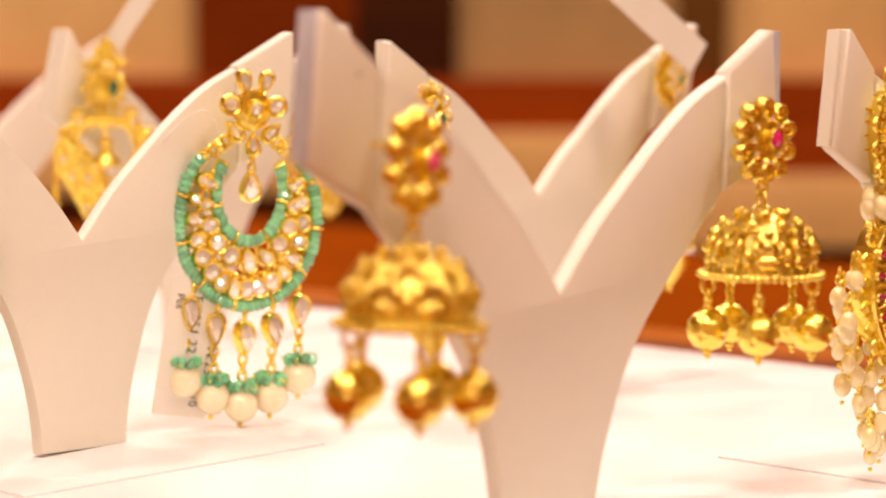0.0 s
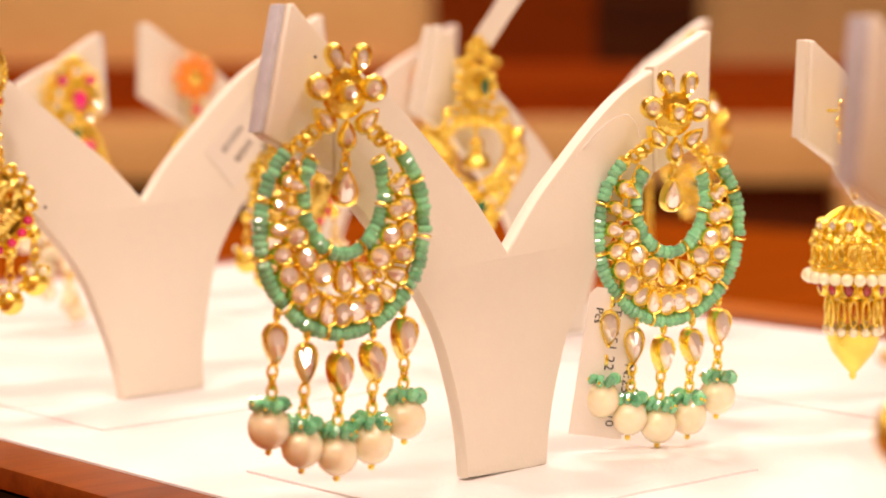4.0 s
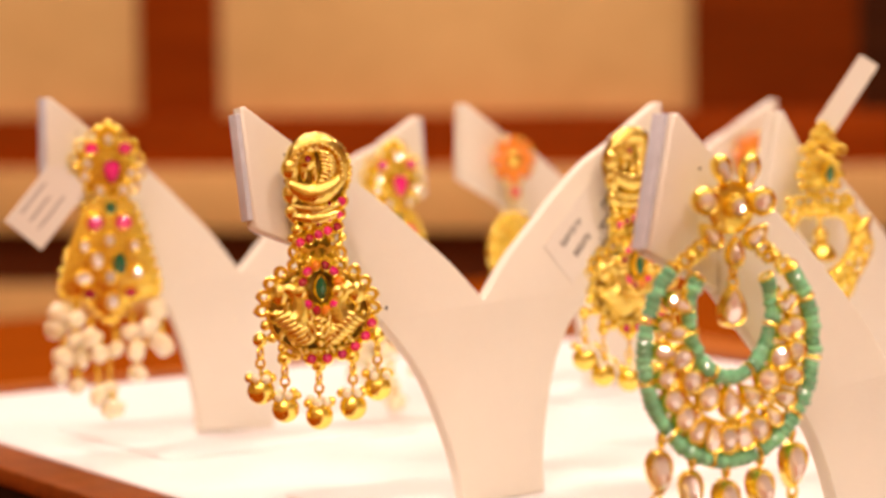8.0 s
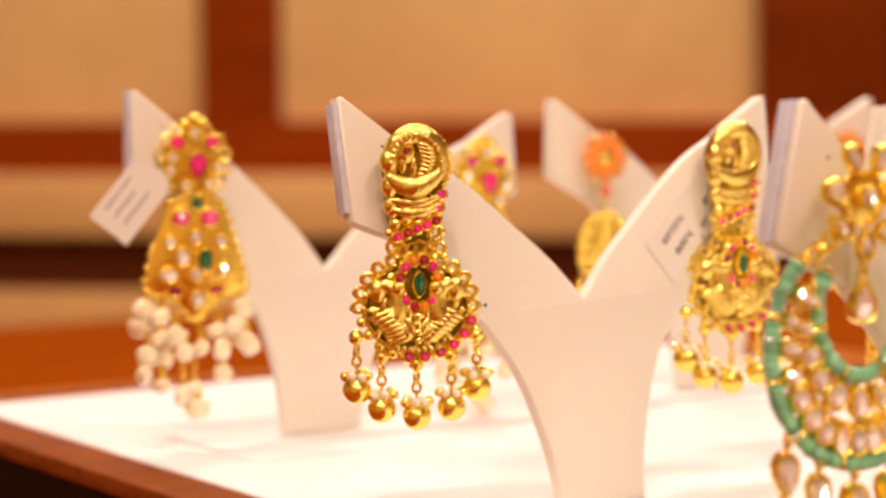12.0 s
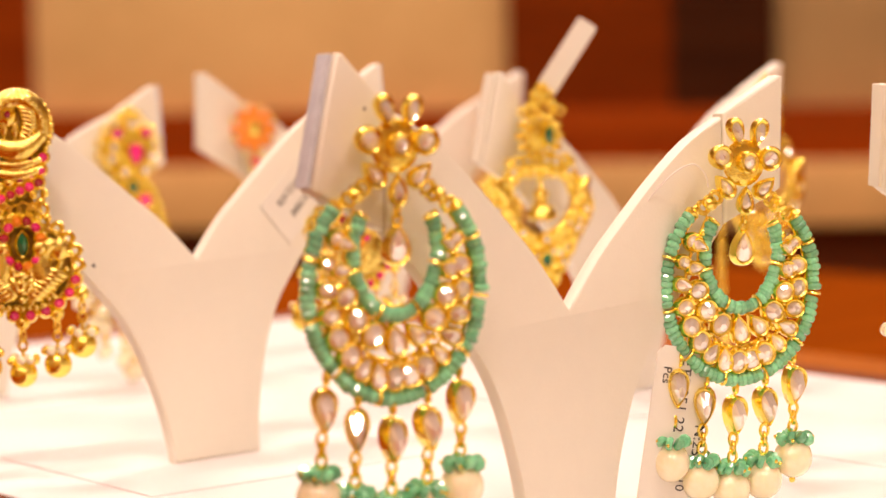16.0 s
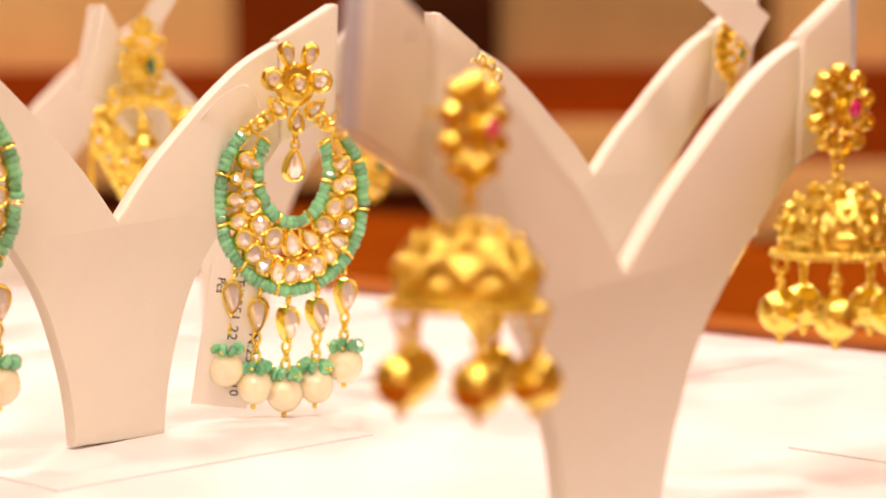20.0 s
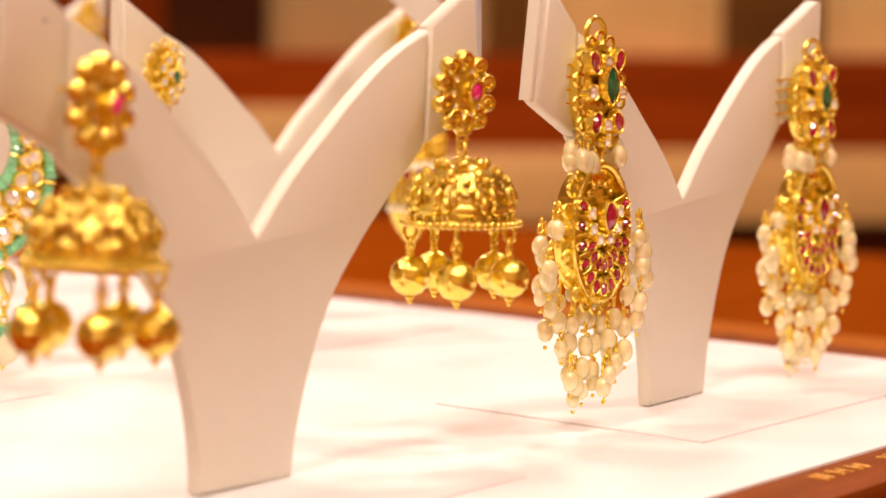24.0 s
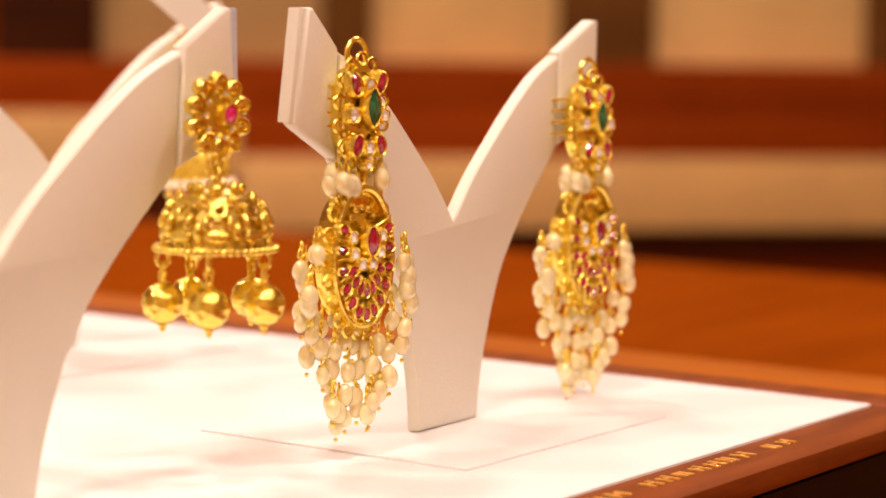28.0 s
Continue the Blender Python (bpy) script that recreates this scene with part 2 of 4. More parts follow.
cabinet = tagged(new("wall_cabinet"), "red-brown wall cabinet with cream and tan panels, their lit look put into the colour", "cabinet")
cabinet.matrix_world = ROOM
part("carcass", boxed(-2.2, 2.2, 2.97, 3.0, FLOOR_Z, 1.2), WOOD, cabinet)
# how brightly each panel is lit is carried by its colour
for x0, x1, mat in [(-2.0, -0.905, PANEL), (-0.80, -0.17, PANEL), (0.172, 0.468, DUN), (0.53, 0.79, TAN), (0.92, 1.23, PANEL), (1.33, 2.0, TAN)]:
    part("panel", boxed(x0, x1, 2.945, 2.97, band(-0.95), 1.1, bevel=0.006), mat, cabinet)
for x0, x1, mat in [(-0.905, -0.80, WOOD), (-0.17, 0.04, DEEPWOOD), (0.04, 0.172, BLACKWOOD), (0.468, 0.53, OLIVE), (0.79, 0.92, OLIVE), (1.23, 1.33, OLIVE)]:
    part("post", boxed(x0, x1, 2.92, 2.97, band(-0.95), 1.15, bevel=0.004), mat, cabinet)
part("rail", boxed(-2.2, 2.2, 2.90, 2.97, band(-2.3), band(-0.95), bevel=0.004), WOOD, cabinet)
part("rail", boxed(-2.2, 0.35, 2.88, 2.97, band(-3.9), band(-2.3), bevel=0.004), BEIGE, cabinet, "beige rail")
part("rail", boxed(0.35, 2.2, 2.89, 2.97, band(-3.4), band(-2.3), bevel=0.004), WOOD, cabinet)
part("rail", boxed(0.35, 2.2, 2.88, 2.97, band(-5.3), band(-3.4), bevel=0.004), BEIGE, cabinet, "beige rail")
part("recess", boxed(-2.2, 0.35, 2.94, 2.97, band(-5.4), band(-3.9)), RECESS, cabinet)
part("rail", boxed(-2.2, 0.35, 2.88, 2.97, band(-7.0), band(-5.4), bevel=0.004), BEIGE, cabinet, "beige rail")
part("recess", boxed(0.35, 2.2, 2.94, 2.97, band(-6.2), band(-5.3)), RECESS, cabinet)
part("base_board", boxed(-2.2, 2.2, 2.90, 2.965, FLOOR_Z, band(-7.0)), WOOD, cabinet)

# ---- stands ----
OUTER = [(0.0115, 0), (0.0121, 0.006), (0.0133, 0.012), (0.0151, 0.018), (0.0178, 0.025), (0.0215, 0.0315), (0.027, 0.038), (0.0355, 0.0465), (0.0460, 0.0565)]
INNER = [(0.0460, 0.0783), (0.036, 0.0735), (0.026, 0.0665), (0.017, 0.0590), (0.0085, 0.0515), (0.0, 0.042)]
EAR = [(0.0465, 0.0570), (0.0572, 0.0632), (0.0584, 0.0640), (0.0594, 0.0866), (0.0582, 0.0868), (0.0465, 0.0790)]
THICK = 0.0032
BEND = {-1: radians(9), 1: radians(-16)}   # how far each ear turns from the board


def armed(p, arm):
    x, z = p
    k = 1 + arm * min(1.0, max(0.0, (z - 0.02) / 0.022))
    return x * k, 0.042 + (z - 0.042) * k if z > 0.042 else z


# how far the end of each ear stands in from its usual place, in mm: left top and foot, right top and foot
ENDS = {"S1": (0.8, 0.5, 1.4, -1.8), "S2": (0, -0.5, -0.2, -0.2), "S3": (3.6, -2.8, -1.4, -1.4), "S4": (1.5, -0.4, 2.7, -0.5),
        "B1": (0.6, -0.3, 0, 0), "B2": (6.4, 0.4, -0.3, -0.3), "B3": (0.4, 0.4, -0.7, -0.7), "B4": (4.3, 0.1, 1.0, 0)}


def stand(arm, bare=True, ends=(0, 0, 0, 0), dip=0.0, tall=0.0):
    root = new("earring_stand")
    inner = [(x, z + dip * max(0.0, 1 - x / 0.02)) for x, z in INNER]
    right = [armed(p, arm) for p in curve_points(OUTER, 3) + curve_points(inner, 3)]
    left = [(-x, z) for x, z in right[::-1]][1:]
    part("board", slab(right + left, 0, THICK, bevel=0.0006), LEATHER, root)
    crease = 0.0463 * (1 + arm)
    nail = bmesh.new()
    bmesh.ops.create_uvsphere(nail, u_segments=8, v_segments=5, radius=0.0004, matrix=Matrix.Translation((-0.0272, 0, 0.0434)))
    part("pin_hole", nail, INK, root, "tiny dark pin hole")
    for side in (1, -1):
        top, foot = (0.001 * e for e in (ends[:2] if side < 0 else ends[2:]))

        def shift(z):
            return foot + (top - foot) * (z - 0.0640) / 0.0226

        def slide(x, z):
            return x - shift(z) * min(1.0, max(0.0, (x - 0.0465) / 0.0115))
        bm = slab([(side * x, z) for x, z in (armed((slide(*p), p[1] + (tall * (p[1] - 0.0752) / 0.0114 if side < 0 and p[0] > 0.05 else 0)), arm) for p in EAR)], 0, THICK, bevel=0.0006)
        for v in bm.verts:
            v.co.y += (abs(v.co.x) - crease) * math.tan(BEND[side])
        ear = part("ear", bm, LEATHER, root)
        end = (1 + arm) * 0.0596
        bm = bmesh.new()
        box(bm, side * end - 0.0009, side * end + 0.0002, 0.0004, THICK - 0.0002, armed((0, 0.0643), arm)[1], armed((0, 0.0867), arm)[1], bevel=0.0002)
        for v in bm.verts:
            v.co.y += (abs(v.co.x) - crease) * math.tan(BEND[side])
            v.co.x -= side * (0.0010 * max(0.0, (0.0866 - v.co.z) / 0.0226) + shift(v.co.z))
        hole = bmesh.new()
        bmesh.ops.create_uvsphere(hole, u_segments=8, v_segments=5, radius=0.00027, matrix=Matrix.Translation((side * 0.0505 * (1 + arm), 0.0006, armed((0, 0.0776), arm)[1])))
        if bare:
            part("pin_hole", hole, INK, ear, "tiny dark pin hole")
            part("edge_strip", bm, EDGE, ear, "blue-grey strip along the end of the ear")
        else:
            hole.free()
            part("edge_strip", bm, LEATHER, ear)
    return root


STANDS = {
    "S1": (0.0045, 0.2438, 1.5, 1.028, -0.044, -3.8, -2.2),
    "S2": (0.0036, 0.1216, 4.9, 1.045, -0.033, -0.3, -8.9),
    "S3": (0.0001, 0.0002, 5.9, 1.009, -0.013, -2.6, -2.6),
    "S4": (-0.0034, -0.1263, 2.6, 1.001, -0.036, -1.1, 2.1),
    "B1": (0.1429, 0.2494, -1.5, 1.002, -0.016, -0.3, 1.9),
    "B2": (0.1404, 0.1299, 5.7, 1.020, -0.046, 1.0, 3.2),
    "B3": (0.1377, 0.0026, 1.8, 1.036, -0.103, 2.7, 6.9),
    "B4": (0.1193, -0.1319, 4.1, 0.998, -0.063, -0.6, 0.2),
}
stands = {}
for key, (x, y, turn, size, arm, lean, back) in STANDS.items():
    ob = stand(arm, key[0] == "S", ENDS[key], *{"S2": (0.0014, 0.0014), "B3": (0.0022,)}.get(key, ()))
    ob.matrix_world = stands[key] = pose(x, y, -0.0003, back, -lean, turn) @ Matrix.Scale(size, 4)
    tagged(ob, "white leatherette Y-shaped earring stand " + ("tilted backwards on its mat" if back < -6 else "upright on its square mat"), "earring stand", group="earring stands on the tray")
    part("mat", boxed(x - 0.036, x + 0.039, y - 0.029, y + 0.036, -0.0018, -0.0004, bevel=0.0002), CLOTH, tray)

# ---- jewellery pieces ----
CACHE = {}


def piece(name, key, make, mat, parent, m=None, label="", flat=False):
    """One small mesh under a thing or a part; alike pieces share their mesh."""
    key = (key, mat.name)
    if key not in CACHE:
        me = bpy.data.meshes.new(name)
        bm = make()
        bmesh.ops.recalc_face_normals(bm, faces=bm.faces)
        bm.to_mesh(me)
        bm.free()
        me.materials.append(mat)
        if not flat:
            for p in me.polygons:
                p.use_smooth = True
            me.set_sharp_from_angle(angle=radians(50))
        CACHE[key] = me
    ob = new(name, CACHE[key])
    ob.parent = parent
    if m is not None:
        ob.matrix_basis = m
    if label:
        tagged(ob, label)
    return ob


def mm(x, y, z, rx=0, ry=0, rz=0):
    return pose(x * 0.001, y * 0.001, z * 0.001, rx, ry, rz)


def globe(bm, r, at=(0, 0, 0), sx=1.0, sy=1.0, sz=1.0, seg=14, rings=9):
    m = Matrix.Translation(Vector(at) * 0.001) @ Matrix.Diagonal((sx * r * 0.001, sy * r * 0.001, sz * r * 0.001, 1))
    bmesh.ops.create_uvsphere(bm, u_segments=seg, v_segments=rings, radius=1.0, matrix=m)
    return bm


def bead(name, r, mat, parent, m, label="", squash=(1, 1, 1), seg=14, rings=9):
    return piece(name, ("bead", r, squash, seg), lambda: globe(bmesh.new(), r, (0, 0, 0), *squash, seg, rings), mat, parent, m, label)


def torus(bm, rx, rz, r, n=16, k=6, m=None):
    """A ring in the x-z plane, millimetres."""
    rows = []
    for i in range(n):
        a = 2 * math.pi * i / n
        c, s = math.cos(a), math.sin(a)
        row = []
        for j in range(k):
            b = 2 * math.pi * j / k
            d = r * math.cos(b)
            p = Vector(((rx + d) * c, r * math.sin(b), (rz + d) * s)) * 0.001
            row.append(bm.verts.new(m @ p if m else p))
        rows.append(row)
    for i in range(n):
        for j in range(k):
            bm.faces.new((rows[i][j], rows[(i + 1) % n][j], rows[(i + 1) % n][(j + 1) % k], rows[i][(j + 1) % k]))
    return bm


def link(name, rx, rz, r, parent, m, mat=None):
    return piece(name, ("ring", rx, rz, r), lambda: torus(bmesh.new(), rx, rz, r), mat or GOLD, parent, m)


def outline(kind, w, h, n=16):
    out = []
    for i in range(n):
        a = 2 * math.pi * i / n
        if kind == "pear":
            x = math.sin(a) * abs(math.sin(a / 2)) ** 0.9
        elif kind == "marquise":
            x = math.sin(a) * abs(math.sin(a)) ** 0.6
        elif kind == "square":
            x = max(-1, min(1, 1.35 * math.sin(a)))
        else:
            x = math.sin(a)
        z = max(-1, min(1, 1.35 * math.cos(a))) if kind == "square" else math.cos(a)
        out.append((w / 2 * x * 0.001, h / 2 * z * 0.001))
    return out


def gem_mesh(kind, w, h, d):
    """An uneven rose cut: a low girdle, broad slanting facets and a small off-centre table."""
    bm = bmesh.new()
    o = outline(kind, w, h, 12)
    lean = 0.12 * math.sin(w * 7 + h * 3)
    base = [bm.verts.new((x, 0, z)) for x, z in o]
    girdle = [bm.verts.new((x * 0.97, -d * 0.00035, z * 0.97)) for x, z in o]
    table = [bm.verts.new((x * 0.46 + lean * w * 0.001, -d * (0.0010 + 0.00012 * math.sin(k * 2.4 + w)), z * 0.42 - lean * h * 0.001)) for k, (x, z) in enumerate(o[::2])]
    n, m = len(o), len(table)
    for k in range(n):
        bm.faces.new((base[k], base[(k + 1) % n], girdle[(k + 1) % n], girdle[k]))
    for k in range(m):
        a, b, c = girdle[2 * k], girdle[(2 * k + 1) % n], girdle[(2 * k + 2) % n]
        bm.faces.new((a, b, table[k]))
        bm.faces.new((b, c, table[(k + 1) % m]))
        bm.faces.new((b, table[(k + 1) % m], table[k]))
    bm.faces.new(table)
    bm.faces.new(base[::-1])
    return bm


def bezel_mesh(kind, w, h, d, wall):
    bm = bmesh.new()
    n = 16
    rings = []
    for grow, y in ((-0.2, d * 0.55), (0.75, d * 0.4), (wall, -d * 0.25), (wall * 0.55, -d * 0.5), (0.05, -d * 0.42), (-0.15, -d * 0.1)):
        rings.append([bm.verts.new((x, y * 0.001, z)) for x, z in outline(kind, w + 2 * grow, h + 2 * grow, n)])
    for a, b in zip(rings, rings[1:]):
        for i in range(n):
            bm.faces.new((a[i], a[(i + 1) % n], b[(i + 1) % n], b[i]))
    bm.faces.new(rings[0][::-1])
    bm.faces.new(rings[-1])
    return bm


def set_stone(parent, x, y, z, w, h, kind="oval", turn=0.0, mat=None, wall=0.55, d=1.8, rim=None, yaw=0.0):
    """A stone in its gold setting, facing -y."""
    s = piece("stone_setting", ("bezel", kind, w, h, d, wall), lambda: bezel_mesh(kind, w, h, d, wall), rim or GOLD, parent, mm(x, y, z, 0, 0, yaw) @ pose(0, 0, 0, 0, turn, 0))
    piece("stone", ("gem", kind, w, h, d), lambda: gem_mesh(kind, w, h, d * 0.55), mat or DIAMOND, s, mm(0, -d * 0.12, 0), flat=True)
    return s


def tube_mesh(points, r, k=6):
    bm = bmesh.new()
    pts = [Vector(p) * 0.001 for p in points]
    rows = []
    for i, p in enumerate(pts):
        t = (pts[min(i + 1, len(pts) - 1)] - pts[max(i - 1, 0)]).normalized()
        u = t.orthogonal().normalized() if abs(t.y) > 0.9 else t.cross(Vector((0, 1, 0))).normalized()
        v = t.cross(u)
        rows.append([bm.verts.new(p + (u * math.cos(2 * math.pi * j / k) + v * math.sin(2 * math.pi * j / k)) * r * 0.001) for j in range(k)])
    for a, b in zip(rows, rows[1:]):
        for j in range(k):
            bm.faces.new((a[j], a[(j + 1) % k], b[(j + 1) % k], b[j]))
    bm.faces.new(rows[0][::-1])
    bm.faces.new(rows[-1])
    return bm


def band_mesh(points, radii, k=9, flat=0.9):
    """A rounded band that swells and tapers along its line in the x-z plane; points and radii in millimetres."""
    bm = bmesh.new()
    rows = []
    pts = [Vector(p) * 0.001 for p in points]
    for i, p in enumerate(pts):
        t = (pts[min(i + 1, len(pts) - 1)] - pts[max(i - 1, 0)]).normalized()
        u = t.cross(Vector((0, 1, 0))).normalized()
        r = radii[i] * 0.001
        rows.append([bm.verts.new(p + u * r * math.cos(2 * math.pi * j / k) + Vector((0, flat * r * math.sin(2 * math.pi * j / k), 0))) for j in range(k)])
    for a, b in zip(rows, rows[1:]):
        for j in range(k):
            bm.faces.new((a[j], a[(j + 1) % k], b[(j + 1) % k], b[j]))
    for row, p, q in ((rows[0][::-1], pts[0], pts[1]), (rows[-1], pts[-1], pts[-2])):
        tip = bm.verts.new(p + (p - q).normalized() * 0.0004)
        for j in range(k):
            bm.faces.new((row[j], row[(j + 1) % k], tip))
    return bm


def lathe(profile, n=28):
    bm = bmesh.new()
    rows = [[bm.verts.new((r * 0.001 * math.cos(2 * math.pi * i / n), r * 0.001 * math.sin(2 * math.pi * i / n), z * 0.001)) for i in range(n)] for r, z in profile]
    for a, b in zip(rows, rows[1:]):
        for i in range(n):
            bm.faces.new((a[i], a[(i + 1) % n], b[(i + 1) % n], b[i]))
    return bm


def hung(stand_key, x, z, y=-5.0, turn=0.0):
    """The pose of a thing that hangs plumb at a place of a stand's face."""
    p = stands[stand_key] @ Vector((x * 0.001, y * 0.001, z * 0.001))
    return Matrix.Translation(p) @ pose(0, 0, 0, 0, 0, turn)


# ---- crescent earrings with green beads ----


def crescent_earring(seed):
    rnd = random.Random(seed)
    root = new("earring")
    # flower of six stones round a seventh, centre at the origin
    for side in (-1, 1):
        set_stone(root, side * 2.4, rnd.uniform(-.3, .3), 5.9, 2.5, 4.0, "pear", 180 + side * 16, wall=0.95, d=2.6)
        set_stone(root, side * 5.1, rnd.uniform(-.3, .3), 1.0, 3.0, 3.2, "oval", side * 60, wall=0.95, d=2.4)
        set_stone(root, side * 4.1, rnd.uniform(-.3, .3), -4.6, 2.5, 3.6, "pear", side * 42, wall=1.05, d=2.6)
    set_stone(root, 0.2, -0.9, 0.2, 2.4, 2.8, "oval", 0, wall=0.85, d=2.2)
    set_stone(root, -0.2, -0.9, -7.2, 2.3, 3.4, "pear", 0, wall=1.15, d=2.4)
    piece("backing", "flower_back", lambda: globe(bmesh.new(), 4.4, (0, 0.9, 0), 1, 0.16, 1.05, 18, 8), GOLD, root)
    piece("ear_post", "post", lambda: tube_mesh([(0, 0, 2), (0, 5, 2.3), (0, 9, 2.3)], 0.45), GOLD, root)
    # drop in the opening
    link("link", 0.9, 1.2, 0.34, root, mm(0, -0.4, -10.5, 0, 0, 90))
    link("link", 0.8, 1.0, 0.32, root, mm(0, -0.4, -12.2))
    set_stone(root, 0, -0.4, -16.2, 4.5, 5.8, "pear", 0, wall=0.7, d=2.8)
    # strings of beads on two open ovals
    OUT, INN = (-23.4, 15.7, 18.6), (-17.4, 7.6, 10.6)

    def arc(e, a, grow=0.0):
        c, rx, rz = e
        return (rx + grow) * math.sin(a), c - (rz + grow) * math.cos(a)

    def frame_wires():
        bm = bmesh.new()
        for e, grow, span in ((OUT, -1.4, 137), (OUT, -4.4, 116), (OUT, -6.3, 80), (INN, 1.3, 126)):
            pts = [(*arc(e, radians(-span + 2 * span * i / 36), grow),) for i in range(37)]
            t = tube_mesh([(x, 0.5, z) for x, z in pts], 0.36, 5)
            tmp = bpy.data.meshes.new("tmp")
            t.to_mesh(tmp)
            t.free()
            bm.from_mesh(tmp)
            bpy.data.meshes.remove(tmp)
        return bm
    piece("wire_frame", ("crescent_frame",), frame_wires, GOLD, root)

    for e, span, count in ((OUT, 139, 70), (INN, 128, 40)):
        for i in range(count):
            a = radians(-span + 2 * span * (i + 0.5) / count)
            x, z = arc(e, a)
            if i % 8 == 0 or i == count - 1:
                link("wrap", 1.25, 1.25, 0.28, root, mm(x, -0.1, z) @ pose(0, 0, 0, 0, -math.degrees(a), 0) @ pose(0, 0, 0, 0, 0, 90))
            else:
                k = rnd.choice((0, 1, 2))
                r = (1.2, 1.35, 1.45)[k]
                piece("bead", ("rondelle", k), lambda: lathe([(0.2, -0.66), (r * 0.8, -0.64), (r, -0.25), (r, 0.25), (r * 0.8, 0.64), (0.2, 0.66)], 9), JADE, root,
                      mm(x + rnd.uniform(-.14, .14), rnd.uniform(-.25, .15), z) @ pose(0, 0, 0, 0, 90 - math.degrees(a) + rnd.uniform(-8, 8), 0), flat=True)
    # two rows of uncut stones, edge to edge
    shapes = [("oval", 2.9, 3.3), ("pear", 2.9, 3.7), ("oval", 3.2, 3.0), ("pear", 2.7, 3.4), ("oval", 2.6, 3.2)]
    n = 17
    for i in range(n):
        u = -1 + 2 * i / (n - 1)
        a = radians(122 * u * (0.86 + 0.14 * abs(u)))
        x, z = arc(OUT, a, -3.6)
        kind, w, h = shapes[(i * 3) % 5]
        k = 1.22 - 0.34 * abs(u)
        set_stone(root, x, -0.3 + rnd.uniform(-.2, .2), z, round(w * k, 1), round(h * k, 1), kind, -math.degrees(a) + rnd.uniform(-25, 25), wall=0.68, d=2.0, yaw=rnd.uniform(-8, 8))
    n = 11
    for i in range(n):
        u = -1 + 2 * i / (n - 1)
        a = radians(96 * u)
        x, z = arc(INN, a, 1.5 + 2.6 * math.cos(a * 0.9))
        kind, w, h = shapes[(i * 2 + 1) % 5]
        k = 1.3 - 0.52 * abs(u)
        set_stone(root, x, -0.5 + rnd.uniform(-.2, .2), z, round(w * k, 1), round(h * k, 1), kind, -math.degrees(a) + rnd.uniform(-30, 30), wall=0.68, d=2.0, yaw=rnd.uniform(-8, 8))
    # small gold grains between the stones
    for i in range(26):
        u = -1 + 2 * i / 25
        a = radians(108 * u)
        x, z = arc(OUT, a, -6.0 + rnd.uniform(-.3, .3))
        bead("gold_bead", 0.55, GOLD, root, mm(x, -0.7, z), seg=7, rings=5)
    # hooks at the horns
    for s in (-1, 1):
        for x, z in ((5.8, -6.8), (7.0, -7.8), (8.4, -8.8), (9.8, -9.6)):
            link("link", 0.95, 1.2, 0.52, root, mm(s * x, 0.2, z, 0, s * 50, rnd.choice((0, 70))))
        bead("gold_bead", 1.2, GOLD, root, mm(s * 11.0, 0, -9.8), seg=10, rings=7)
        bead("gold_bead", 0.8, GOLD, root, mm(s * 8.4, 0, -13.6), seg=8, rings=6)
        bead("gold_bead", 1.15, GOLD, root, mm(s * 7.6, -0.9, -8.0), seg=10, rings=7)
    # five drops
    for i, (x, z0) in enumerate(((-12.0, -37.6), (-6.3, -41.2), (0, -42.9), (6.3, -41.2), (12.0, -37.0))):
        sway = (-1.0, -0.4, 0, 0.4, 1.0)[i]
        link("link", 0.85, 1.15, 0.36, root, mm(x, 0, z0 - 0.6, 0, 0, 90))
        set_stone(root, x + sway * 0.3, -0.2, z0 - 6.0, 4.2, 6.4, "pear", 180 + rnd.uniform(-8, 8), wall=0.7, d=3.4, yaw=rnd.uniform(-24, 24))
        for j in range(3):
            link("link", 0.85, 1.25, 0.34, root, mm(x + sway * 0.6, 0, z0 - 10.7 - 1.75 * j, 0, 0, 90 * (j % 2)))
        zc = z0 - 16.4
        for j in range(9):
            b = 2 * math.pi * (j + rnd.uniform(-.2, .2)) / 9
            r = 2.6 + rnd.uniform(-.3, .3)
            piece("bead", ("rondelle", 1), lambda: lathe([(0.2, -0.66), (1.08, -0.64), (1.35, -0.25), (1.35, 0.25), (1.08, 0.64), (0.2, 0.66)], 9), JADE, root,
                  mm(x + sway + r * math.cos(b), r * math.sin(b), zc + rnd.uniform(-.4, .5), rnd.uniform(50, 90), rnd.uniform(-30, 30), math.degrees(b)), flat=True)
        for j in range(5):
            b = 2 * math.pi * (j + rnd.random()) / 5
            bead("gold_bead", 0.42, GOLD, root, mm(x + sway + 3.6 * math.cos(b), 3.6 * math.sin(b), zc + rnd.uniform(-.4, .3)), seg=6, rings=5)
        bead("pearl", 3.8, PEARL, root, mm(x + sway, 0, zc - 4.0), seg=22, rings=16, squash=(1, 1, 1.03))
        bead("pin_head", 0.65, GOLD, root, mm(x + sway, 0, zc - 8.3), seg=8, rings=6)
    return root


# ---- antique gold pendant earrings with a relief and gold balls ----


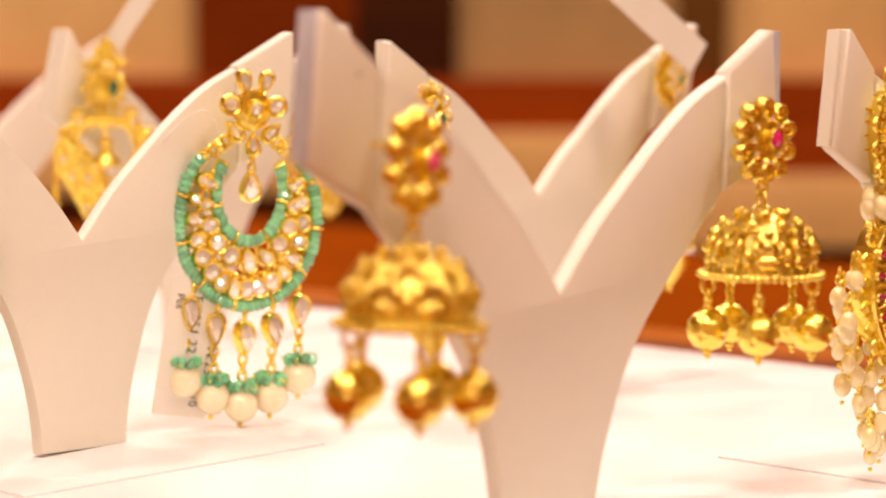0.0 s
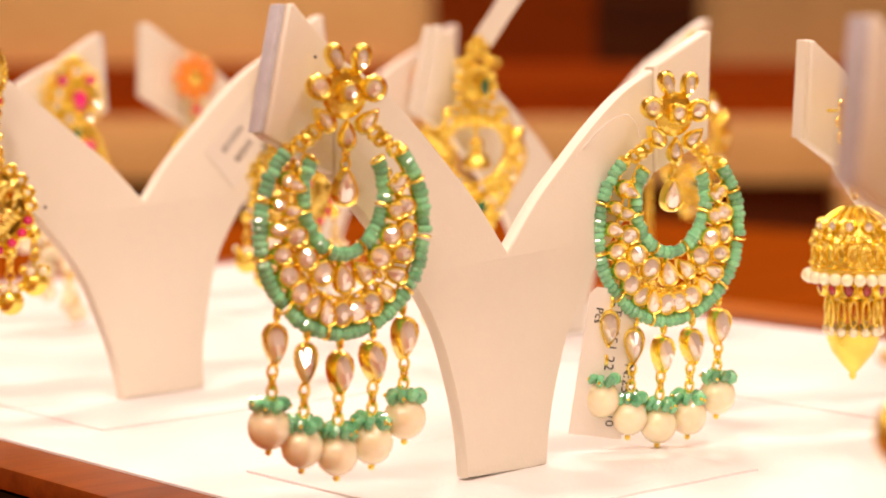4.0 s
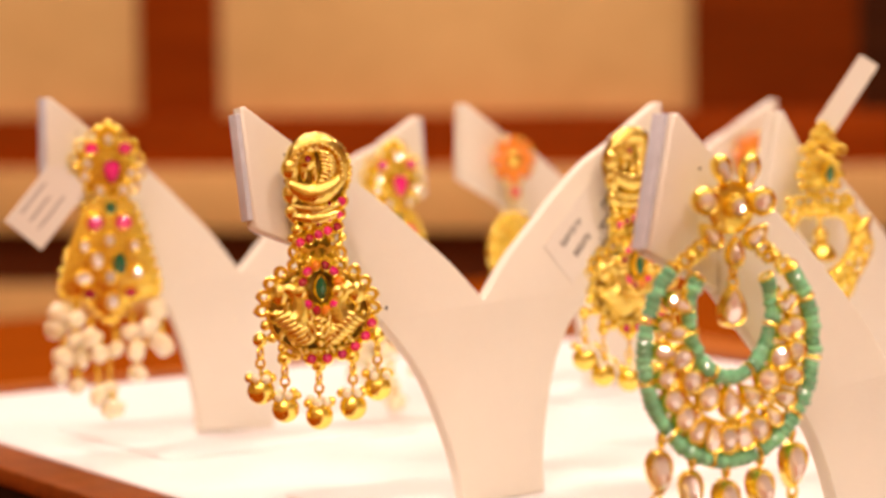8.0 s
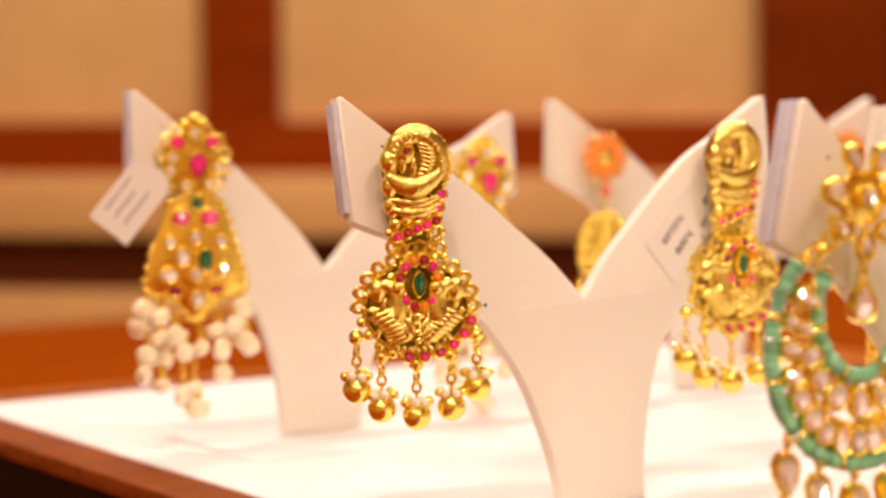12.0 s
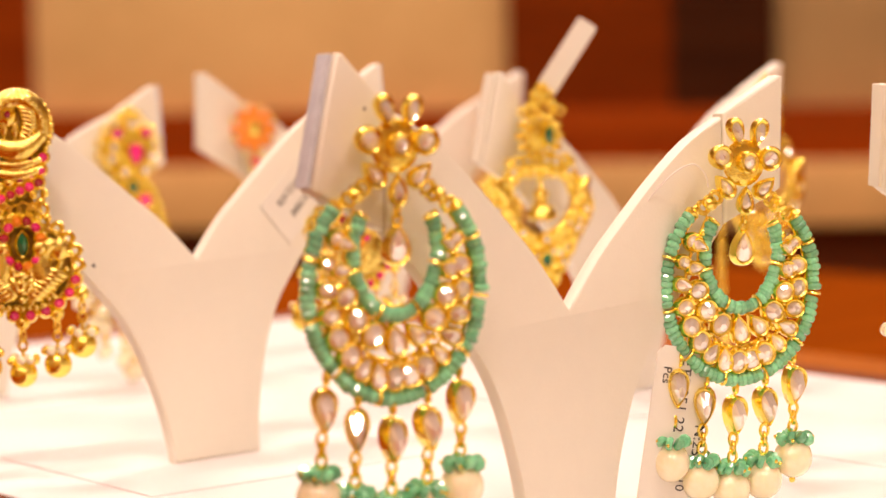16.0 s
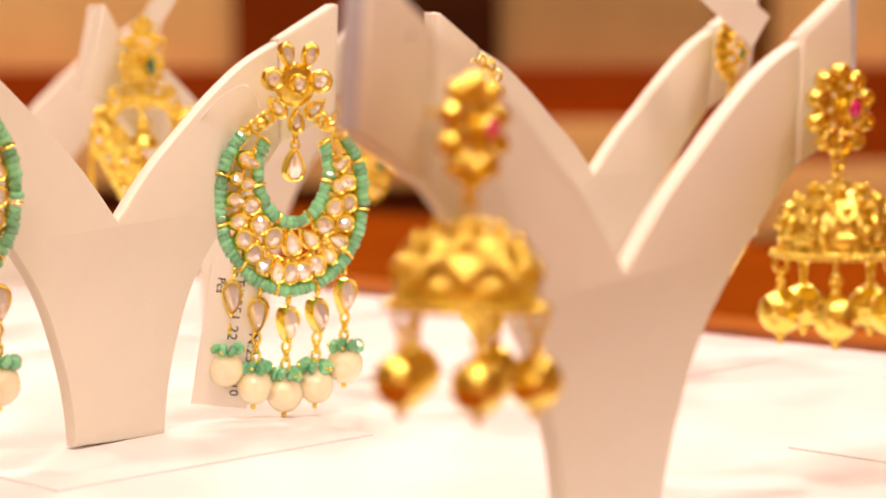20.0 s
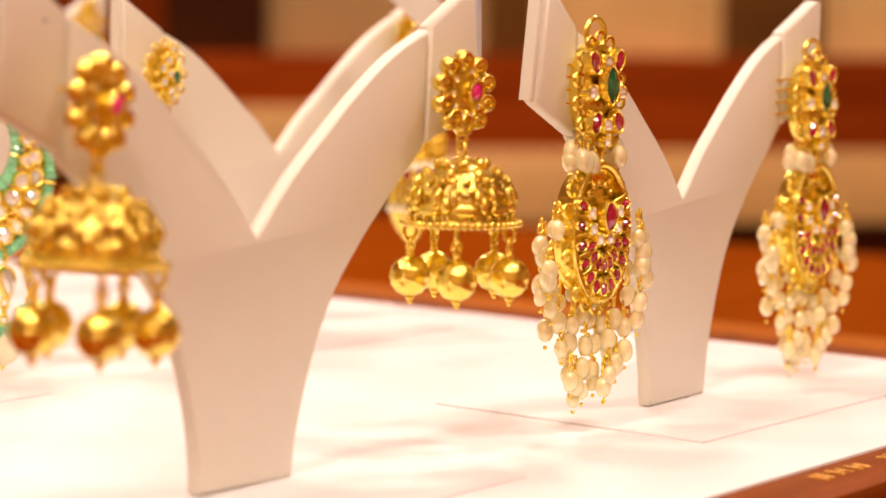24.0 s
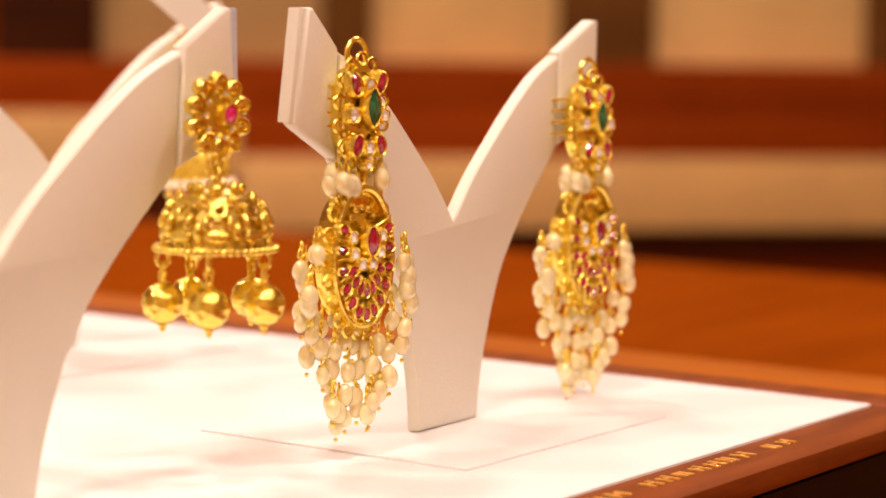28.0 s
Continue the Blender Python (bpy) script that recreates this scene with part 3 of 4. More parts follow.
def relief_earring(seed):
    rnd = random.Random(seed)
    root = new("earring")

    def ground():
        return globe(bmesh.new(), 6.5, (0, 0.8, -0.8), 1.0, 0.3, 1.12, 22, 14)

    # a bird curled up: a thick ridge over its back, a ribbed wing, a round head and a smooth breast
    def ridge():
        line, width = [], []
        for i in range(40):
            a = radians(122 - 6.1 * i)
            line.append((4.8 * math.sin(a), -1.1, -0.2 + 5.5 * math.cos(a)))
            width.append(0.9 + 1.35 * math.sin(math.pi * (i + 4) / 48))
        return band_mesh(line, width, 10)

    def breast():
        line = [(-5.6 + 10.6 * i / 24, -2.1, -2.4 - 3.0 * math.sin(math.pi * i / 24 * 0.85) + 2.4 * (i / 24) ** 2) for i in range(25)]
        return band_mesh(line, [0.9 + 1.5 * math.sin(math.pi * i / 24) for i in range(25)], 10)

    def strand():
        line = [(-5.2 + 10.0 * i / 18, -1.7, -1.7 * math.sin(math.pi * i / 18 * 0.8) + 1.7 * i / 18) for i in range(19)]
        return band_mesh(line, [0.6 + 0.6 * math.sin(math.pi * i / 18) for i in range(19)], 8)
    piece("ridge", "crest_ridge", ridge, OLDGOLD, root)
    piece("breast", "crest_breast", breast, OLDGOLD, root)
    for z in (-7.0, -8.9):
        piece("strand", "crest_strand", strand, OLDGOLD, root, mm(0, 0, z))
    for k in range(8):
        u = k / 7
        bead("feather", 2.4, OLDGOLD, root, mm(1.9 + 0.9 * math.sin(3 * u) - 0.8 * u, -1.8, 3.2 - 5.6 * u, 0, 24, 0), squash=(round(1.05 - 0.45 * u, 2), 0.62, 0.36), seg=12, rings=7)
    bead("head", 2.1, OLDGOLD, root, mm(-2.0, -1.7, 1.8), squash=(1, 0.85, 1.15))
    bead("beak", 1.2, OLDGOLD, root, mm(-2.6, -2.3, -0.2), squash=(0.7, 0.8, 1.7))
    for z, r in ((0.2, 2.2), (-4.6, 2.0), (-8.2, 1.5)):
        bead("bulb", r, OLDGOLD, root, mm(-5.0, -1.3, z), squash=(0.95, 0.8, 1.15))
    bead("boss", 1.2, OLDGOLD, root, mm(-0.5, -2.0, -0.8), squash=(0.7, 0.8, 1.7))
    for i in range(16):
        a = radians(100 - 12.5 * i)
        bead("grain", 0.5, OLDGOLD, root, mm(4.8 * math.sin(a), -3.1, -0.2 + 5.5 * math.cos(a)), seg=7, rings=5)
    set_stone(root, -1.9, -3.3, 2.2, 1.1, 1.3, "oval", 0, mat=RUBY, wall=0.3, d=1.0)
    piece("crest_ground", "relief_ground", ground, DARKGOLD, root, None, "dark ground of the crest, patina and crevice shade in its colour")
    piece("neck", "relief_neck", lambda: globe(globe(bmesh.new(), 4.6, (0, 0.9, -11.0), 1.0, 0.26, 1.0, 18, 12), 3.6, (0, 0.9, -17.0), 1.0, 0.2, 1.1, 18, 12), DARKGOLD, root)
    for i in range(13):
        a = radians(15 + 10 * i)
        bead("gold_bead", 0.7, GOLD, root, mm(6.6 * math.sin(a), -0.6, -0.4 + 7.2 * math.cos(a)), seg=8, rings=6)
    piece("ear_post", "post", lambda: tube_mesh([(0, 0, 2), (0, 5, 2.3), (0, 9, 2.3)], 0.45), GOLD, root)
    # slanting rows of rubies
    for r in range(3):
        for i in range(5):
            x, z = -4.4 + 2.3 * i, -9.3 - 2.5 * r + 0.75 * i
            if i >= 3 - r or r == 2:
                set_stone(root, x * (1 - .1 * r), -1.6, z, 1.6, 1.6, "oval", 0, mat=PINKRUBY if (i + r) % 3 else RUBY, wall=0.4, d=1.3)
            else:
                bead("gold_bead", 1.35, GOLD, root, mm(x * (1 - .1 * r), -0.9, z), seg=10, rings=7)
    for i in range(7):
        a = radians(-90 + 30 * i)
        bead("gold_bead", 0.95, GOLD, root, mm(5.0 * math.sin(a), -0.3, -13.5 - 3.0 * math.cos(a)), seg=8, rings=6)
    for i in range(6):
        x = -4.5 + 1.8 * i
        link("loop", 1.0, 1.3, 0.42, root, mm(x, -0.9, -16.6 + 0.3 * math.cos(2 * i), 0, 25 * (i % 3 - 1), 0))
        bead("gold_bead", 0.85, GOLD, root, mm(x + 0.9, -1.3, -18.3), seg=8, rings=6)
    for i in range(9):
        a = 2 * math.pi * i / 9
        bead("gold_bead", 1.0, GOLD, root, mm(4.2 * math.sin(a), -0.4, -15.6 + 2.4 * math.cos(a)), seg=8, rings=6)
    # round medallion
    c = -28.0

    piece("medallion", "relief_disc", lambda: globe(bmesh.new(), 9.4, (0, 0.6, c), 1.1, 0.2, 0.95, 26, 14), DARKGOLD, root, None, "dark ground of the medallion, patina and crevice shade in its colour")
    piece("medallion_edge", "relief_edge", lambda: torus(bmesh.new(), 10.0, 8.7, 0.6, 40, 6), OLDGOLD, root, mm(0, -0.7, c))

    # two birds with bowed necks and ribbed wings over a lotus
    def bird_neck(side):
        line, width = [], []
        for i in range(18):
            a = radians(165 * i / 17 - 30)
            line.append((side * (6.2 - 2.6 * math.sin(a)), -2.0, 3.6 * math.cos(a) + 0.9))
            width.append(1.15 + 0.085 * i)
        return band_mesh(line, width, 9)
    for side in (-1, 1):
        piece("bird_neck", ("relief_neck", side), lambda: bird_neck(side), OLDGOLD, root, mm(0, 0, c))
        bead("bird_head", 1.6, OLDGOLD, root, mm(side * 3.6, -2.7, c + 4.0), seg=10, rings=7)
        for k in range(7):
            u = k / 6
            bead("feather", 3.4, OLDGOLD, root, mm(side * (6.4 - 4.2 * u), -2.0 - 0.4 * math.sin(math.pi * u), c - 0.9 - 4.6 * u, 0, side * 22, 0), squash=(round(1.0 - 0.3 * u, 2), 0.5, 0.34), seg=12, rings=6)
            bead("grain", 0.65, OLDGOLD, root, mm(side * (8.8 - 3.6 * u), -1.8, c - 0.4 - 5.8 * u), seg=7, rings=5)
        bead("boss", 1.1, OLDGOLD, root, mm(side * 1.7, -3.0, c - 0.6), squash=(0.7, 0.8, 1.5), seg=10, rings=7)
        bead("boss", 2.0, OLDGOLD, root, mm(side * 7.5, -1.9, c + 3.4), squash=(0.9, 0.7, 1.2), seg=10, rings=7)
    for k in range(5):
        a = radians(-60 + 30 * k)
        bead("lotus_petal", 2.2, OLDGOLD, root, mm(2.8 * math.sin(a), -2.6, c - 5.6 + 2.6 * math.cos(a)) @ pose(0, 0, 0, 0, math.degrees(a) * 0.8, 0), squash=(0.5, 0.6, 1.1), seg=10, rings=7)
    for k in range(4):
        bead("lotus_heart", 1.1, OLDGOLD, root, mm(0, -3.2, c - 1.4 - 1.6 * k), squash=(round(1.5 - 0.25 * k, 2), 0.7, 0.7), seg=9, rings=6)
    # small scrolls and buds that fill the ground
    for k in range(46):
        a, q = 2.4 * k, math.sqrt((k + 0.5) / 46)
        x, z = 9.2 * q * math.sin(a), c - 0.4 + 8.0 * q * math.cos(a)
        if math.hypot(x, z - c - 4.8) > 4.6:
            bead("bud", 1.15, OLDGOLD, root, mm(x, -1.5 - 0.7 * (1 - q), z, 0, 40 * k, 0), squash=((1.5, 0.6, 0.8), (0.8, 0.8, 0.8), (0.6, 0.7, 1.5))[k % 3], seg=9, rings=6)
    for k in range(7):
        bead("grain", 0.7, OLDGOLD, root, mm(-3.9 + 1.3 * k, -2.0, c - 7.4 - 0.5 * math.cos((k - 3) * 0.5)), seg=7, rings=5)
    for i in range(22):
        a = 2 * math.pi * (i + 0.5) / 22
        low = math.cos(a) < -0.1
        x, z = 11.0 * math.sin(a), c + 9.6 * math.cos(a)
        if low and math.sin(a) > -0.35:
            set_stone(root, x, -0.9, z, 1.7, 1.7, "oval", 0, mat=PINKRUBY, wall=0.35, d=1.5)
        elif low:
            bead("gold_bead", 1.1, GOLD, root, mm(x, -0.6, z), seg=10, rings=7)
        else:
            link("loop", 1.0, 1.2, 0.5, root, mm(x * 1.0, -0.2, z + 0.2, 0, math.degrees(a), 0))
            bead("gold_bead", 0.62, GOLD, root, mm(x * 1.12, 0, z * 1.0 + 1.0 * math.cos(a)), seg=7, rings=5)
            bead("gold_bead", 0.7, GOLD, root, mm(x * 0.93, -1.4, c + 9.0 * math.cos(a)), seg=8, rings=6)
    set_stone(root, 0.3, -3.4, c + 4.8, 1.9, 4.6, "marquise", 0, mat=EMERALD, wall=0.5, d=1.8)
    for i in range(12):
        a = 2 * math.pi * (i + 0.5) / 12
        set_stone(root, 0.3 + 3.7 * math.sin(a), -3.0, c + 4.8 + 4.6 * math.cos(a), 1.5, 1.8, "oval", -math.degrees(a), mat=(RUBY, PINKRUBY, CORAL)[i % 3], wall=0.42, d=1.5)
    # five ball drops
    for i, (x, z0) in enumerate(((-11.6, c - 5.6), (-6.8, c - 9.4), (0, c - 11.0), (6.8, c - 9.4), (11.8, c - 5.6))):
        piece("filigree_bead", "filigree", lambda: torus(globe(bmesh.new(), 1.4, seg=10, rings=7), 1.0, 1.0, 0.5), GOLD, root, mm(x, 0, z0))
        link("link", 1.0, 1.3, 0.34, root, mm(x, 0, z0 - 2.6, 0, 0, 60))
        link("link", 0.8, 1.0, 0.3, root, mm(x, 0, z0 - 4.7))
        link("link", 0.7, 0.9, 0.28, root, mm(x, 0, z0 - 6.2, 0, 0, 80))
        for j in range(7):
            b = 2 * math.pi * j / 7 + rnd.random()
            bead("seed_pearl", 0.95, PEARL if j % 3 else GOLD, root, mm(x + 2.4 * math.cos(b), 2.4 * math.sin(b), z0 - 7.4 + rnd.uniform(-.3, .3)), seg=8, rings=6)
        bead("gold_ball", 2.75, GOLD, root, mm(x, 0, z0 - 10.2), seg=18, rings=12)
    return root


# ---- bell-shaped gold earrings ----


def bell_drop(root, x, y, z, r=3.9):
    def body():
        bm = globe(bmesh.new(), r, seg=32, rings=22)
        for v in bm.verts:
            a, lat = math.atan2(v.co.y, v.co.x), math.asin(max(-1, min(1, v.co.z / (r * 0.001))))
            lobe = math.cos(2.5 * a) ** 2
            k = 1 + (0.035 * math.cos(lat * 15) if lobe > 0.45 and abs(lat) < 0.9 else 0.035 * math.cos(a * 16 + lat * 5) - 0.02) * (abs(lat) < 1.25)
            v.co *= k
        globe(bm, 0.9, (0, 0, r * 1.06), 1, 1, 0.9, 10, 6)
        torus(bm, 0.75, 0.9, 0.3, 12, 5, mm(0, 0, r * 1.38))
        globe(bm, 0.95, (0, 0, -r * 1.03), 1, 1, 0.7, 10, 6)
        globe(bm, 0.55, (0, 0, -r * 1.22), 1, 1, 1.3, 8, 6)
        for v in bm.verts:
            v.co.x, v.co.y = v.co.x * 1.1, v.co.y * 1.1
        return bm
    return piece("gold_drop", ("engraved_drop", r), body, GOLD, root, mm(x, y, z))


def bell_earring(seed):
    root = new("earring")

    def stud():
        bm = bmesh.new()
        globe(bm, 5.0, (0, 0.4, 0), 1.0, 0.25, 1.25, 20, 12)
        for k in range(10):
            a = 2 * math.pi * k / 10
            globe(bm, 1.8, (5.4 * math.sin(a), 0.2 * math.sin(3 * k), 6.4 * math.cos(a)), 1.0, 1.1, 1.0, 12, 8)
            torus(bm, 1.25, 1.6, 0.42, 12, 5, mm(5.0 * math.sin(a), -1.7, 5.9 * math.cos(a), 0, math.degrees(a), 0))
        for v in bm.verts:
            v.co.x *= 1.12
        return bm
    piece("stud", "bell_stud", stud, GOLD, root)
    piece("ear_post", "post", lambda: tube_mesh([(0, 0, 2), (0, 5, 2.3), (0, 9, 2.3)], 0.45), GOLD, root)
    set_stone(root, 1.9, -1.7, 0.2, 2.7, 3.3, "oval", 20, mat=PINKRUBY, wall=0.9, d=2.4)
    for i in range(9):
        a = radians(20 + 36 * i)
        set_stone(root, 3.6 * math.sin(a), -1.2, 4.4 * math.cos(a), 1.1, 1.1, "oval", 0, wall=0.3, d=1.2)
    for j in range(2):
        link("link", 1.2, 1.5, 0.45, root, mm(0, 0, -8.6 - 2.1 * j, 0, 0, 90 * (j % 2)))
    z0 = -12.4

    def dome():
        prof = [(1.2, 0.6), (2.2, 0.2)]
        for k in range(9):
            a = radians(12 + 78 * k / 8)
            prof.append((10.1 * math.sin(a) ** 0.9, -11.2 + 10.6 * math.cos(a) ** 0.85 if k < 8 else -11.2))
        prof += [(11.5, -11.4), (11.6, -12.4), (10.9, -12.6), (10.2, -11.6), (9.4, -8.0), (6.0, -3.0), (1.0, -1.0)]
        return lathe(prof, 36)
    piece("bell", "bell_dome", dome, OLDGOLD, root, mm(0, 0, z0))
    def swirl():
        line, width = [], []
        for i in range(24):
            a, r = radians(-60 + 20 * i), 2.1 - 0.06 * i
            line.append((r * math.sin(a), -0.6, r * math.cos(a)))
            width.append(0.45 + 0.025 * i)
        return band_mesh(line, width, 7)

    def leaf_mound():
        bm = globe(bmesh.new(), 1.6, (0, 0, 0), 1.75, 0.55, 0.85, 18, 10)
        for v in bm.verts:
            v.co.y *= 1 + 0.22 * math.cos(v.co.x * 3600)
        return bm
    count = 8
    for k in range(count):
        a = 360 / count * k + 12
        at = pose(0, 0, 0, 0, 0, a) @ mm(0, -9.3, z0 - 4.9, -34)
        piece("peacock_neck", "bell_swirl", swirl, GOLD, root, at)
        for side in (-1, 1):
            bead("wing", 1.5, GOLD, root, at @ mm(side * 2.5, -0.2, -2.0), squash=(0.55, 0.6, 1.25), seg=9, rings=6)
            bead("grain", 0.6, GOLD, root, at @ mm(side * 2.4, -0.1, 1.3), seg=7, rings=5)
        piece("leaf", "bell_leaf", leaf_mound, GOLD, root, pose(0, 0, 0, 0, 0, a) @ mm(0, -10.6, z0 - 9.2, -8))
        bead("knob", 1.35, GOLD, root, pose(0, 0, 0, 0, 0, a + 180 / count) @ mm(0, -10.5, z0 - 8.4), squash=(0.9, 0.7, 1.3), seg=10, rings=7)
        bead("knob", 1.25, GOLD, root, pose(0, 0, 0, 0, 0, a + 180 / count) @ mm(0, -8.0, z0 - 2.9), squash=(1.0, 0.8, 1.1), seg=10, rings=7)
        bead("knob", 1.15, GOLD, root, pose(0, 0, 0, 0, 0, a) @ mm(0, -5.2, z0 - 0.9), squash=(1.1, 0.8, 0.9), seg=10, rings=7)
    for i in range(24):
        bead("grain", 0.5, GOLD, root, pose(0, 0, 0, 0, 0, 15 * i + 7.5) @ mm(0, -11.0, z0 - 10.6), seg=7, rings=5)
    piece("flange", "bell_flange", lambda: lathe([(11.0, -10.9), (12.5, -11.1), (12.7, -11.5), (12.4, -12.3), (11.2, -12.4)], 40), GOLD, root, mm(0, 0, z0 - 0.2))
    for i in range(52):
        a = 2 * math.pi * i / 52
        bead("rim_bead", 0.72, GOLD, root, mm(12.5 * math.sin(a), 12.5 * math.cos(a), z0 - 12.0), seg=7, rings=5)
    for i in range(5):
        a = radians(30 + 72 * i)
        x, y = 11.0 * math.sin(a), -11.0 * math.cos(a)
        link("link", 1.3, 1.5, 0.5, root, mm(x, y, z0 - 13.8, 0, 0, math.degrees(a) + 90))
        link("link", 0.9, 1.2, 0.35, root, mm(x, y, z0 - 16.0, 0, 0, math.degrees(a)))
        bell_drop(root, x, y, z0 - 22.2)
    return root


# ---- long earrings with rubies, an emerald and rice pearls ----


def rice(root, x, y, z, rnd, k=1.0):
    piece("rice_pearl", ("rice", k), lambda: globe(bmesh.new(), 1.32 * k, (0, 0, 0), 1, 0.92, 1.28, 12, 8), RICE, root, mm(x, y, z, rnd.uniform(-14, 14), rnd.uniform(-14, 14), 0))
    bead("pin_head", 0.45, GOLD, root, mm(x, y, z - 2.5 * k), seg=6, rings=5)


def frame_plate(w, h, loops, key):
    def make():
        bm = globe(bmesh.new(), 1.0, (0, 0.6, 0), w / 2, 0.9, h / 2, 22, 12)
        for k in range(loops):
            a = 2 * math.pi * k / loops
            torus(bm, 1.3, 1.6, 0.42, 10, 5, mm(w / 2 * math.sin(a), 0, h / 2 * math.cos(a), 0, math.degrees(a), 0))
            globe(bm, 0.8, (w * 0.33 * math.sin(a), -0.9, h * 0.33 * math.cos(a)), 1, 1, 1, 8, 5)
        return bm
    return key, make


def lathe_oval(rx, rz, deep):
    """The upright side wall of a domed setting."""
    bm = bmesh.new()
    n = 30
    rows = [[bm.verts.new(((rx + g) * .001 * math.sin(2 * math.pi * i / n), y * .001, (rz + g) * .001 * math.cos(2 * math.pi * i / n))) for i in range(n)]
            for g, y in ((-1.2, -deep), (0, -deep * 0.9), (0.35, 0), (0, deep * 0.9), (-1.2, deep))]
    for p, q in zip(rows, rows[1:] + rows[:1]):
        for i in range(n):
            bm.faces.new((p[i], p[(i + 1) % n], q[(i + 1) % n], q[i]))
    return bm


def pearl_earring(seed):
    rnd = random.Random(seed)
    root = new("earring")
    key, make = frame_plate(11.5, 20, 14, "long_stud")
    piece("stud", key, make, GOLD, root, mm(0, 0, -1))
    piece("ear_post", "post", lambda: tube_mesh([(0, 0, 2), (0, 5, 2.3), (0, 9, 2.3)], 0.45), GOLD, root)
    link("loop", 2.6, 3.0, 0.55, root, mm(-1.0, 0.3, 10.2))
    set_stone(root, 0.6, -2.2, 0.2, 3.2, 7.2, "marquise", 0, mat=EMERALD, wall=0.5, d=2.4)
    for x, z, m, w, h, t in ((-3.2, 4.6, RUBY, 2.4, 4.4, -20), (3.6, 5.0, RUBY, 2.0, 3.8, 20), (-2.6, -7.0, RUBY, 2.3, 4.0, 20), (3.6, -7.0, RUBY, 2.0, 3.8, -15),
                             (-3.6, -1.2, DIAMOND, 2.4, 2.6, 0), (4.6, -1.4, DIAMOND, 1.8, 2.4, 0), (0.6, 4.4, DIAMOND, 2.0, 2.4, 0), (0.6, -7.6, DIAMOND, 2.0, 2.4, 0), (0.4, -11.0, DIAMOND, 1.6, 1.6, 0)):
        set_stone(root, x, -1.4, z, w, h, "oval", t, mat=m, wall=0.5, d=1.9)
    for j, (x, z) in enumerate(((-5.2, -12.6), (-3.0, -13.2), (3.2, -12.8), (5.0, -12.2), (-4.4, -13.0), (4.2, -13.4))):
        link("link", 0.6, 0.9, 0.26, root, mm(x, 0, z + 1.4, 0, 0, 60))
        rice(root, x, rnd.uniform(-1.6, 1.6), z - 1.6, rnd, 1.4)
    for x, z in ((-6.4, -13.4), (6.6, -13.0), (-5.8, -11.4), (6.0, -11.0)):
        link("link", 0.6, 0.9, 0.26, root, mm(x * 0.93, 0.4, z + 2.6, 0, 0, 40))
        rice(root, x, rnd.uniform(-0.5, 1.8), z - 1.2, rnd, 1.4)
    for j in range(2):
        link("link", 1.0, 1.4, 0.4, root, mm(0.3, 0, -13.2 - 2.2 * j, 0, 0, 90 * j))
    c = -28.6
    key, make = frame_plate(16, 29, 20, "ruby_fan")
    piece("medallion", key, make, GOLD, root, mm(0, 0.4, c))
    piece("side_wall", "fan_wall", lambda: lathe_oval(8.0, 13.4, 2.6), GOLD, root, mm(0, 1.8, c))
    piece("edge_ring", "fan_ring", lambda: torus(bmesh.new(), 7.6, 13.4, 0.7, 32, 7), GOLD, root, mm(0, -1.2, c))
    piece("side_wall", "stud_wall", lambda: lathe_oval(5.0, 9.2, 2.3), GOLD, root, mm(0, 1.7, -1))
    for z in (3.6, 1.2, -1.4, -4.0):
        piece("clip_wire", ("clip", z), lambda: tube_mesh([(-2, 2.6, 0), (-5.4, 3.6, 0.6), (-9.0, 4.6, 0.2)], 0.34), GOLD, root, mm(0, 0, z))
    piece("bail", "half_dome", lambda: torus(globe(bmesh.new(), 3.0, (0, 0, 0), 1.2, 0.5, 1.0, 16, 10), 4.4, 3.6, 0.5), GOLD, root, mm(0, 0.6, c + 11.6))
    set_stone(root, 0.6, -2.4, c + 3.2, 3.0, 5.4, "oval", 0, mat=RUBY, wall=0.6, d=2.4)
    for i in range(6):
        a = radians(-100 + 40 * i)
        set_stone(root, 4.0 * math.sin(a), -1.9, c + 3.2 - 5.0 * math.cos(a) * 0.95, 1.8, 2.2, "oval", 0, wall=0.45, d=1.7)
    for ring, (rx, rz, n, span) in enumerate(((4.2, 7.4, 7, 62), (6.3, 12.0, 13, 112))):
        for i in range(n):
            a = radians(-span + 2 * span * i / (n - 1))
            set_stone(root, rx * math.sin(a), -1.5, c + 1.0 - rz * math.cos(a), 1.6, 2.6, "oval", -math.degrees(a), mat=RUBY, wall=0.35, d=1.6)
            b = a + radians(span / (n - 1))
            piece("gold_ray", ("ray", ring), lambda: tube_mesh([(0, 0, -1.6), (0, -0.5, 0), (0, 0, 1.6)], 0.38), GOLD, root, mm((rx - .4) * math.sin(b), -1.8, c + 1.0 - (rz - .6) * math.cos(b)) @ pose(0, 0, 0, 0, -math.degrees(b), 0))
